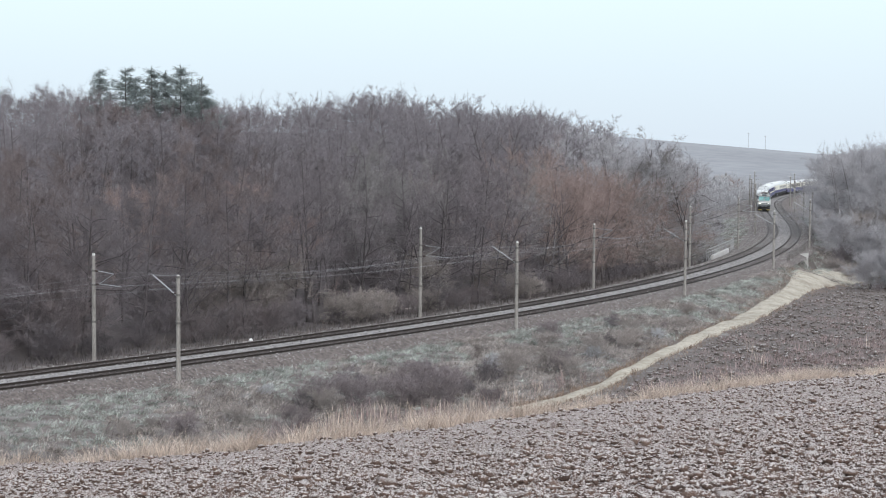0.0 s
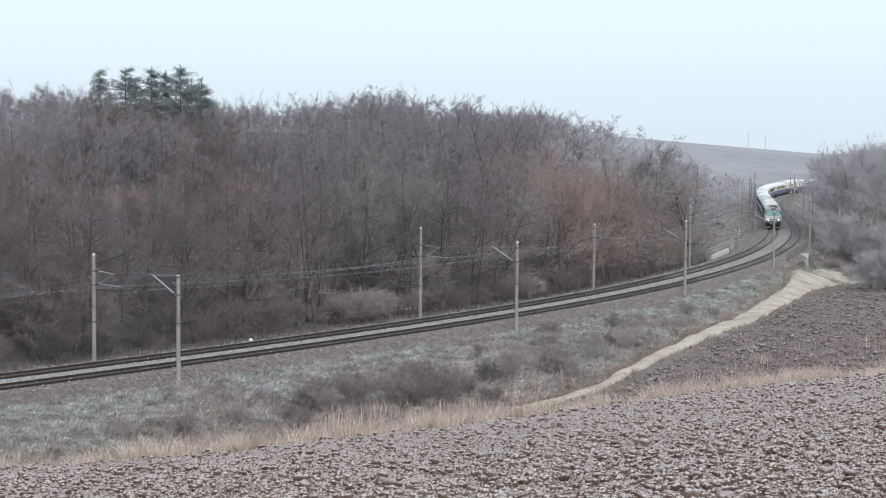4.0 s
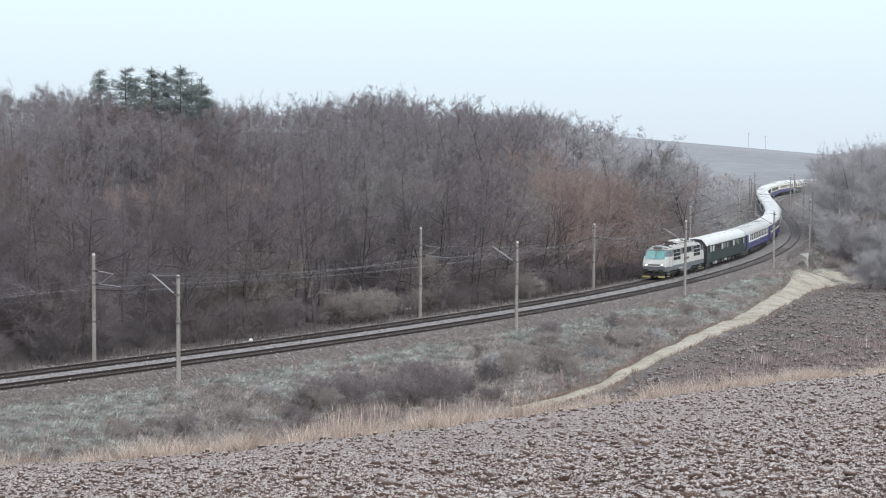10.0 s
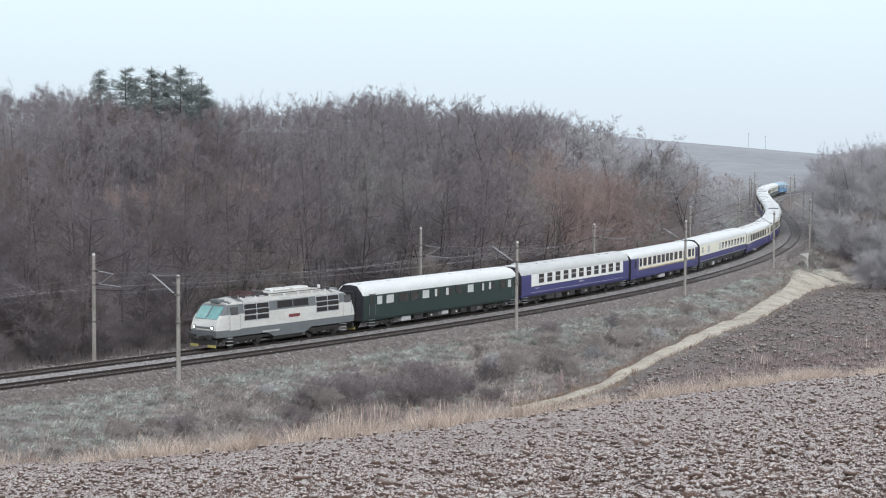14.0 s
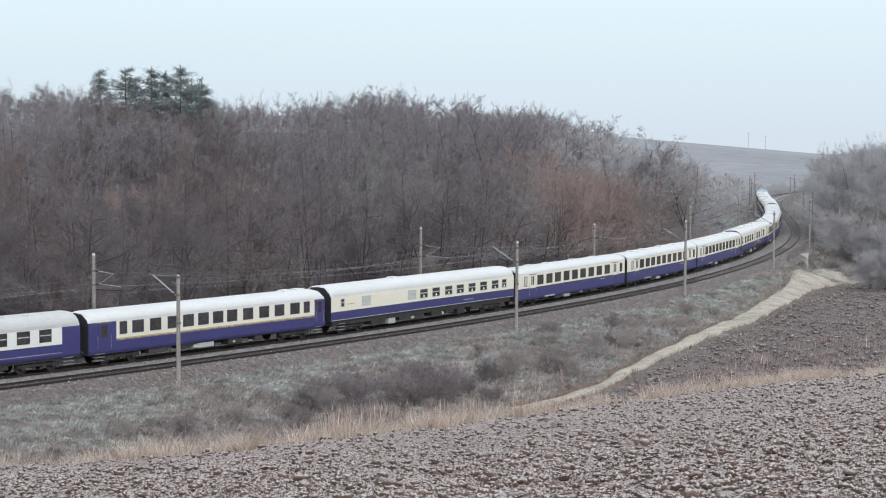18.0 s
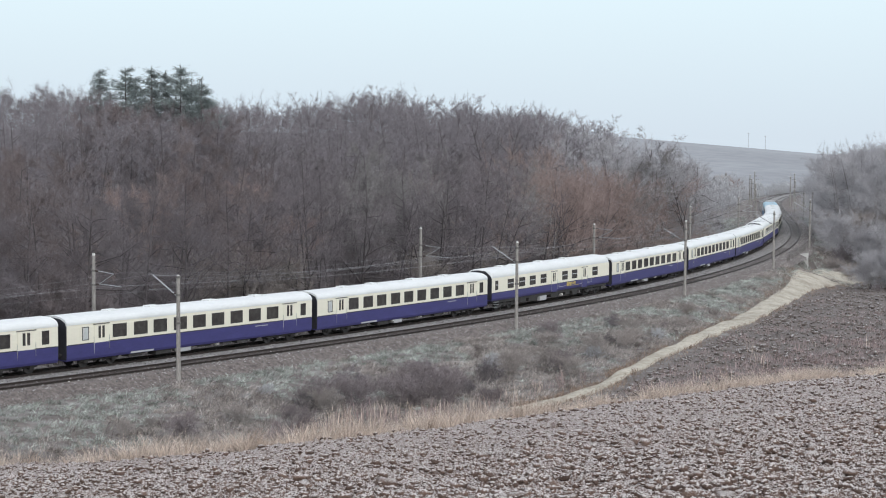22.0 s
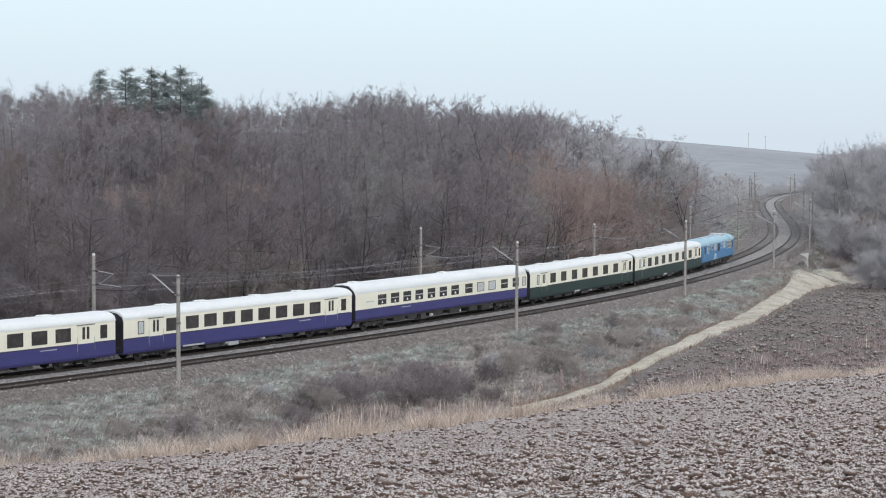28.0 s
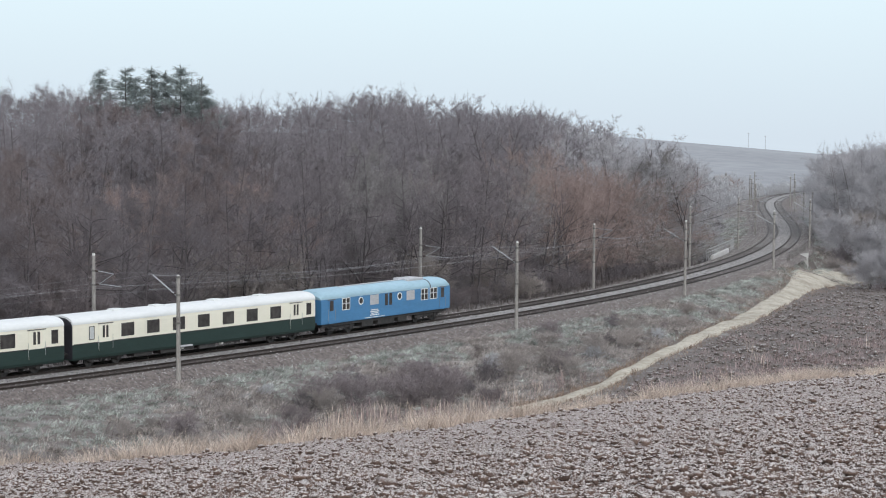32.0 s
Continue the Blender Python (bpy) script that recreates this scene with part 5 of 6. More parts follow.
def coach(L, label, spec, group="coaches of the train"):
    """A passenger coach centred on its own middle."""
    o = -L / 2
    t = root("passenger_coach", label, "railway coach", group)
    e0, e1 = o + 0.35, -o - 0.35
    low, belt, eave, top = spec.get("low", 0.95), spec["belt"], spec.get("eave", 3.1), spec["top"]
    lower, upper, roof = spec["lower"], spec["upper"], spec["roof"]
    c0, c1 = spec.get("band", (0.35, L - 0.35))
    part("lower_body", prism(bmesh.new(), e0, e1, 1.43, [(0.94, low), (1.0, low + 0.18), (1.0, belt)]), lower, t)
    up = [(1.0, belt), (1.0, eave - 0.25), (0.985, eave)]
    if c0 > 0.5:
        part("end_section", prism(bmesh.new(), e0, o + c0, 1.43, up), lower, t)
        part("end_section", prism(bmesh.new(), o + c1, e1, 1.43, up), lower, t)
        part("window_band", prism(bmesh.new(), o + c0, o + c1, 1.43, up), upper, t)
    else:
        part("window_band", prism(bmesh.new(), e0, e1, 1.43, up), upper, t)
    part("roof", prism(bmesh.new(), e0 - 0.03, e1 + 0.03, 1.44, arc_roof(eave, top), spec.get("round", 0.0)), roof, t)
    if spec.get("line"):
        for side in (-1, 1):
            for q in spec["line"]:
                a, b = sorted((side * 1.43, side * 1.438))
                part("lining", box(bmesh.new(), o + max(c0, 0.4), o + min(c1, L - 0.4), a, b, q[0], q[1]), q[2], t)
    for x, s in ((e0, -1), (e1, 1)):
        bm = box(bmesh.new(), min(x, x + s * 0.32), max(x, x + s * 0.32), -0.62, 0.62, 1.0, 3.35, 0.06)
        part("gangway_bellows", bm, RUBBER, t, "black folded rubber gangway")
        part("end_wall", prism(bmesh.new(), min(x, x + s * 0.045), max(x, x + s * 0.045), 1.40, [(0.97, low + 0.1), (1.0, low + 0.3), (1.0, eave - 0.1), (0.9, eave + 0.2), (0.5, top - 0.16), (0.0, top - 0.1)]), SOOT, t, "sooty dark end wall")
        for y in (-0.87, 0.87):
            bm = tube(bmesh.new(), (x, y, 1.06), (x + s * 0.30, y, 1.06), 0.09, None, 10)
            tube(bm, (x + s * 0.28, y, 1.06), (x + s * 0.34, y, 1.06), 0.20, None, 12)
            part("buffer", bm, UNDER, t)
    part("underframe", box(bmesh.new(), e0 + 0.3, e1 - 0.3, -1.25, 1.25, min(0.78, low - 0.04), low + 0.02), UNDER, t)
    rng = random.Random(int(L * 1000) + len(spec["windows"]) * 7 + int(belt * 100))
    x = o + 6.2
    while x < -o - 7.2:
        w = rng.uniform(0.7, 1.9)
        z = rng.uniform(0.28, 0.5)
        part("equipment_box", box(bmesh.new(), x, x + w, -1.22, -0.35, z, 0.8, 0.03), UNDER if rng.random() < 0.75 else LINE_GREY if rng.random() < 0.35 else DARK_STEEL, t)
        part("equipment_box", box(bmesh.new(), x, x + w, 0.35, 1.22, z, 0.8, 0.03), UNDER, t)
        x += w + rng.uniform(0.4, 1.6)
    for q in spec.get("drums", (0.42, 0.58)):
        part("air_tank", tube(bmesh.new(), (o + L * q, -1.1, 0.55), (o + L * q + 0.25, -1.1, 0.55), 0.14, None, 12), PALE_CONCRETE, t, "small white tank end")
    for x in (o + 3.6, -o - 3.6):
        add_bogie(t, x)
    wz0, wz1 = spec["wz"]
    for k, q in enumerate(spec["windows"]):
        a, b = q[0], q[1]
        kind = q[2] if len(q) > 2 else ""
        pane = CURTAIN if kind == "c" else None
        if kind == "h":
            for side in (-1, 1):
                p, q = sorted((side * 1.436, side * 1.444))
                part("curtain", box(bmesh.new(), o + a + 0.08, o + a + (b - a) * 0.45, p, q, wz0 + 0.08, wz1 - 0.08), CURTAIN, t, "pale drawn-back curtain")
        window(t, o + a, o + b, wz0 + (0.12 if kind == "s" else 0), wz1, frame_mat=spec.get("frame", UNDER), pane=pane, bar=spec.get("bar", False))
        if kind == "t":
            bm = bmesh.new()
            tube(bm, (o + (a + b) / 2, -1.446, wz0 + 0.10), (o + (a + b) / 2, -1.446, wz0 + 0.28), 0.10, 0.06, 10)
            part("table_lamp", bm, TABLE_WHITE, t, "white table lamp behind the window")
    for a, b in spec.get("doors", ()):
        door(t, o + a, o + b, 1.0, 3.02, spec.get("door_mat", upper), spec.get("door_glass", ((0.28, 0.45), (0.55, 0.72))))
        if spec.get("two_tone"):
            for side in (-1, 1):
                p, q = sorted((side * 1.456, side * 1.462))
                part("door_lower_panel", box(bmesh.new(), o + a, o + b, p, q, 1.0, belt), lower, t)
    for x in spec.get("steps", ()):
        for side in (-1, 1):
            bm = bmesh.new()
            for z in (0.42, 0.66, 0.90):
                p, q = sorted((side * 1.02, side * 1.40))
                box(bm, o + x - 0.45, o + x + 0.45, p, q, z - 0.02, z + 0.02)
            part("step", bm, STEEL if side < 0 else UNDER, t)
    for x in spec.get("vents", ()):
        bm = tube(bmesh.new(), (o + x, -0.55, top - 0.22), (o + x, -0.55, top + 0.02), 0.28, 0.22, 12)
        part("roof_vent", bm, roof, t)
    for x in spec.get("humps", ()):
        part("roof_hatch", box(bmesh.new(), o + x - 0.5, o + x + 0.5, -0.4, 0.4, top - 0.08, top + 0.09, 0.05), roof, t)
    for q in spec.get("bars", ()):
        bars(t, "lettering", o + q[0], o + q[1], q[2], q[3], q[4], n=q[5])
    return t


def loco():
    L = 17.6
    o = -L / 2
    t = root("electric_locomotive", "white and grey electric locomotive with twin headlamps lit", "locomotive")

    def nose(z):
        """How far the front leans back, and its half width there."""
        return np.interp(z, [0.75, 1.4, 1.75, 2.35, 3.3, 3.5], [0.10, 0.0, 0.03, 0.25, 1.15, 1.5])

    def shell(z0, z1, zs, wide=1.46, taper=1.0):
        zz = [z0] + [z for z in zs if z0 < z < z1] + [z1]
        rings = []
        for back, w in ((0.0, 0.90), (0.18, 0.955), (0.8, 1.0)):
            rings.append([(o + 0.15 + nose(z) + back, -wide * w * half_at(z), z) for z in zz] + [(o + 0.15 + nose(z) + back, wide * w * half_at(z), z) for z in reversed(zz)])
        tail = []
        for back, w in ((0.8, 1.0), (0.18, 0.955), (0.0, 0.90)):
            tail.append([(-o - 0.15 - nose(z) - back, -wide * w * half_at(z), z) for z in zz] + [(-o - 0.15 - nose(z) - back, wide * w * half_at(z), z) for z in reversed(zz)])
        return loft(bmesh.new(), rings + tail)

    def half_at(z):
        return float(np.interp(z, [0.75, 1.0, 2.7, 3.45, 3.7, 3.9], [0.97, 1.0, 1.0, 0.93, 0.80, 0.45]))

    part("skirt", shell(0.98, 1.52, ()), LOCO_GREY, t)
    part("skirt_centre", loft(bmesh.new(), [[(o + 6.0, y, 1.0), (o + 6.9, y, 0.62), (-o - 6.9, y, 0.62), (-o - 6.0, y, 1.0)] for y in (-1.44, 1.44)]), LOCO_GREY, t)
    part("side_panel", shell(1.52, 2.66, (1.75, 2.35)), LOCO_WHITE, t)
    part("window_band", shell(2.66, 3.40, (3.0, 3.3)), LOCO_GREY, t)
    rf = [(0.93, 3.40), (0.86, 3.56), (0.66, 3.70), (0.35, 3.80), (0.0, 3.84)]
    bm = loft(bmesh.new(), [ring(x, 1.46, [(y * w, 3.40 + (z - 3.4) * k) for y, z in rf]) for x, w, k in ((o + 1.5, 0.9, 0.25), (o + 2.2, 1.0, 0.8), (o + 3.0, 1.0, 1.0), (-o - 3.0, 1.0, 1.0), (-o - 2.2, 1.0, 0.8), (-o - 1.5, 0.9, 0.25))])
    part("roof", bm, LOCO_ROOF, t)
    part("roof_fairing", box(bmesh.new(), o + 7.0, o + 13.2, -0.95, 0.95, 3.66, 3.98, 0.10), LOCO_ROOF, t)
    for x0, x1 in ((o + 7.9, o + 10.0), (o + 10.3, o + 12.3)):
        part("roof_box", box(bmesh.new(), x0, x1, -0.55, 0.55, 3.96, 4.18, 0.09), LOCO_WHITE, t, "off-white raised roof box")
    for x in (o + 3.0, o + 3.9, o + 5.6, o + 6.6, -o - 3.1, -o - 5.2, -o - 5.9):
        part("roof_gear", box(bmesh.new(), x, x + 0.32, -0.75, -0.25, 3.70, 3.96, 0.05), DARK_STEEL, t, "dark roof electrical gear")
    for x in (o + 4.0, o + 5.3, -o - 5.0, -o - 3.6):
        bm = bmesh.new()
        for q in range(4):
            tube(bm, (x, -0.62, 3.72 + q * 0.08), (x, -0.62, 3.77 + q * 0.08), 0.10, 0.07, 8)
        part("insulator", bm, CERAMIC, t, "brown ribbed roof insulator")
    for x in (o + 7.6, o + 13.6):
        bm = bmesh.new()
        for k in range(6):
            tube(bm, (x, -0.5, 3.75 + k * 0.08), (x, -0.5, 3.80 + k * 0.08), 0.14, 0.10, 10)
        part("insulator", bm, TABLE_WHITE, t, "pale ribbed roof insulator")
    # folded and raised current collectors
    for x, d, up in ((o + 4.6, 1, False), (-o - 4.2, -1, True)):
        bm = bmesh.new()
        for y in (-0.55, 0.55):
            tube(bm, (x - 1.0, y, 3.92), (x + 1.0, y, 3.92), 0.04, None, 6)
            for k in (-0.9, 0.9):
                tube(bm, (x + k, y, 3.65), (x + k, y, 3.95), 0.06, None, 8)
        z = 5.30 if up else 4.15
        knee = (4.65, 1.15) if up else (4.05, 1.2)
        for y in (-0.4, 0.4):
            tube(bm, (x - d * 0.8, y, 3.95), (x + d * knee[1], y * 0.7, knee[0]), 0.03, None, 6)
            tube(bm, (x + d * knee[1], y * 0.7, knee[0]), (x - d * 0.1, y, z), 0.022, None, 6)
        tube(bm, (x - 0.15, -0.85, z), (x - 0.15, 0.85, z), 0.03, None, 6)
        tube(bm, (x + 0.15, -0.85, z), (x + 0.15, 0.85, z), 0.03, None, 6)
        part("pantograph", bm, COLLECTOR_RED if not up else DARK_STEEL, t, "dull red folded pantograph" if not up else "dark steel pantograph raised to the wire")
    # roof line cable on its insulators, boxes and hatches
    for i in range(7):
        x = o + 3.4 + i * 1.75
        bm = bmesh.new()
        for k in range(3):
            tube(bm, (x, -0.95, 3.66 + k * 0.07), (x, -0.95, 3.71 + k * 0.07), 0.085, 0.06, 8)
        part("insulator", bm, TABLE_WHITE, t, "pale ribbed roof insulator")
    part("roof_cable", tube(bmesh.new(), (o + 3.3, -0.95, 3.90), (o + 14.1, -0.95, 3.90), 0.03, None, 6), DARK_STEEL, t)
    for x0, x1 in ((o + 6.1, o + 6.7), (o + 13.4, o + 14.0)):
        part("roof_switch", box(bmesh.new(), x0, x1, -0.45, 0.45, 3.72, 4.12, 0.05), DARK_STEEL, t, "dark roof switchgear")
    for x0, x1 in ((o + 1.75, o + 3.3), (-o - 3.3, -o - 1.75)):
        bm = bmesh.new()
        loft(bm, [ring(x, 1.46, [(y * w, 3.42 + (z - 3.4) * k + 0.03) for y, z in rf]) for x, w, k in ((x0, 0.90 if x0 < 0 else 0.98, 0.45 if x0 < 0 else 1.0), (x1, 0.98 if x0 < 0 else 0.90, 1.0 if x0 < 0 else 0.45))])
        part("cab_roof", bm, CAB_ROOF, t, "dark grey cab roof")
    # windscreens and nose
    for end, sgn in ((o + 0.15, 1), (-o - 0.15, -1)):
        for y0, y1 in ((-1.16, -0.06), (0.06, 1.16)):
            bm = bmesh.new()
            rows = []
            for z in (2.38, 2.8, 3.26):
                x = end + sgn * (nose(z) - 0.03)
                rows.append([(x, y0, z), (x, y1, z), (x + sgn * 0.05, y1, z), (x + sgn * 0.05, y0, z)])
            loft(bm, rows)
            part("windscreen", bm, GLASS if sgn < 0 else TEAL_REFLECTION if y0 < 0 else SKY_REFLECTION, t, "sloping windscreen, reflection coloured in on the front panes")
        part("windscreen_pillar", tube(bmesh.new(), (end + sgn * (nose(2.38) - 0.04), 0, 2.38), (end + sgn * (nose(3.26) - 0.04), 0, 3.26), 0.05, None, 6), LOCO_GREY, t)
        for y in (-0.92, 0.92):
            bm = tube(bmesh.new(), (end + sgn * 0.12, y, 1.72), (end - sgn * 0.05, y, 1.72), 0.17, None, 14)
            h = part("headlamp_housing", bm, LOCO_GREY, t)
            if sgn > 0:
                part("headlamp", tube(bmesh.new(), (end + 0.0, y, 1.72), (end - 0.075, y, 1.72), 0.10, 0.09, 14), HEADLIGHT, h, "glowing white headlamp")
            else:
                part("tail_lamp", tube(bmesh.new(), (end + 0.0, y, 1.72), (end + 0.075, y, 1.72), 0.10, 0.09, 12), RED, h)
            part("buffer_plate", box(bmesh.new(), min(end - sgn * 0.42, end - sgn * 0.36), max(end - sgn * 0.42, end - sgn * 0.36), y - 0.30, y + 0.30, 0.88, 1.24, 0.02), UNDER, t)
            part("buffer", tube(bmesh.new(), (end - sgn * 0.38, y, 1.06), (end + sgn * 0.2, y, 1.06), 0.11, None, 10), UNDER, t)
            part("guard_plate", box(bmesh.new(), min(end - sgn * 0.1, end + sgn * 0.0), max(end - sgn * 0.1, end), y - 0.42, y + 0.42, 0.24, 0.44, 0.02), YELLOW, t, "yellow rail guard below the buffers")
        part("coupler", box(bmesh.new(), min(end - sgn * 0.4, end + sgn * 0.2), max(end - sgn * 0.4, end + sgn * 0.2), -0.12, 0.12, 0.82, 1.12, 0.02), UNDER, t)
        part("snow_plough", box(bmesh.new(), min(end, end + sgn * 0.25), max(end, end + sgn * 0.25), -1.3, 1.3, 0.40, 0.80, 0.03), UNDER, t)
        part("grey_band", box(bmesh.new(), min(end - sgn * 0.035, end + sgn * 0.1), max(end - sgn * 0.035, end + sgn * 0.1), -0.7, 0.7, 1.64, 1.80, 0.02), LOCO_GREY, t)
        # roof visor and horn over the cab
        part("cab_visor", box(bmesh.new(), min(end + sgn * 1.25, end + sgn * 1.9), max(end + sgn * 1.25, end + sgn * 1.9), -0.5, 0.5, 3.45, 3.78, 0.08), LOCO_GREY, t)
    k = o + 0.45
    for side in (-1, 1):
        def sheet(x0, x1, z0, z1, out, mat, name, label="", parent=t, bev=0.01):
            # hung on the sloping side wall
            w0, w1 = 1.46 * half_at(z0), 1.46 * half_at(z1)
            bm = bmesh.new()
            loft(bm, [[(x0, side * (w0 - 0.02), z0), (x0, side * (w0 + out), z0), (x0, side * (w1 + out), z1), (x0, side * (w1 - 0.02), z1)],
                      [(x1, side * (w0 - 0.02), z0), (x1, side * (w0 + out), z0), (x1, side * (w1 + out), z1), (x1, side * (w1 - 0.02), z1)]])
            return part(name, bm, mat, parent, label)
        for a, b in ((2.8, 5.8), (11.7, 14.7)):
            fr = sheet(k + a, k + b, 2.08, 3.36, 0.012, LOCO_GREY, "vent_frame")
            for c in range(2):
                for r in range(3):
                    w = (b - a) / 2
                    x0 = k + a + c * w + 0.07
                    z0 = 2.08 + r * 0.427 + 0.05
                    v = sheet(x0, x0 + w - 0.14, z0, z0 + 0.33, 0.022, GRILLE, "vent", parent=fr)
            for r in range(4):
                sheet(k + a - 0.03, k + b + 0.03, 2.05 + r * 0.427, 2.10 + r * 0.427, 0.035, LINE_GREY, "vent_bar", parent=fr)
            for x in (a - 0.03, (a + b) / 2 - 0.03, b - 0.03):
                sheet(k + x, k + x + 0.06, 2.08, 3.36, 0.035, LINE_GREY, "vent_bar", parent=fr)
        sheet(k + 6.7, k + 10.8, 2.72, 3.36, 0.012, LOCO_GREY, "side_window_frame")
        sheet(k + 6.82, k + 8.7, 2.78, 3.32, 0.02, GRILLE, "side_window", "dull grey machine-room window")
        sheet(k + 8.8, k + 10.7, 2.78, 3.32, 0.02, GRILLE, "side_window", "dull grey machine-room window")
        for a, b in ((1.25, 2.1), (15.45, 16.3)):
            sheet(k + a, k + b, 2.62, 3.22, 0.02, GLASS, "cab_side_window")
        for a in (1.1, 2.35, 15.25, 16.35):
            part("grab_rail", tube(bmesh.new(), (k + a, side * 1.51, 1.5), (k + a, side * 1.48, 2.75), 0.02, None, 6), LINE_GREY, t)
        sheet(k + 1.15, k + 2.3, 1.45, 2.6, 0.01, LOCO_WHITE, "cab_door")
        sheet(k + 8.2, k + 9.6, 1.95, 2.2, 0.012, RED, "number_plate", "small red plate with unreadable lettering")
        sheet(k + 5.0, k + 7.0, 1.02, 1.14, 0.05, LINE_GREY, "step_rail")
        for x in (o + 1.7, -o - 1.7):
            bm = bmesh.new()
            for z in (0.35, 0.62, 0.88):
                p, q = sorted((side * 1.15, side * 1.45))
                box(bm, x - 0.3, x + 0.3, p, q, z - 0.02, z + 0.02)
            part("step", bm, LINE_GREY if side < 0 else UNDER, t)
    bm = bmesh.new()
    box(bm, o + 7.0, -o - 7.0, -1.25, 1.25, 0.32, 0.64, 0.05)
    part("battery_box", bm, UNDER, t)
    part("underframe", box(bmesh.new(), o + 1.0, -o - 1.0, -1.2, 1.2, 0.62, 0.84), UNDER, t)
    for x in (o + 3.9, -o - 3.9):
        add_bogie(t, x, 1.5)
    # the whole body drawn in to its true 16.7 m over the buffers
    squeeze = Matrix.Diagonal((16.74 / L, 1, 1, 1))
    for o_ in t.children_recursive:
        if o_.name.startswith(("bogie_frame", "wheel")):
            o_.location.x *= 16.74 / L if o_.parent == t else 1
        else:
            o_.data.transform(squeeze)
    return t, 16.74


SLEEP_W = [(1.7, 2.3, "c"), (4.5, 5.8), (6.5, 7.8), (8.4, 9.7), (10.4, 11.7), (12.35, 13.65), (14.3, 15.6), (16.3, 17.6), (18.3, 19.6), (20.3, 21.6), (24.2, 24.8)]
GREEN_W = [(1.8, 2.3, "c"), (4.8, 6.0), (7.25, 8.45), (9.8, 11.0), (12.35, 13.55), (14.95, 16.15), (17.55, 18.75), (20.2, 21.4), (24.4, 24.95)]
SLEEPER_CAR = dict(belt=1.74, top=3.72, eave=3.12, low=0.64, lower=BLUE, upper=CREAM, roof=WHITE_ROOF, wz=(1.98, 2.92), windows=SLEEP_W, doors=((2.8, 4.1), (22.2, 23.6)), two_tone=True, humps=(5.5, 9.5, 15.5, 20.5), round=0.0, line=((1.72, 1.78, UNDER),), bars=((19.0, 20.4, 1.52, 1.58, LINE_GREY, 1), (6.2, 8.4, 0.68, 0.80, LINE_GREY, 1)))


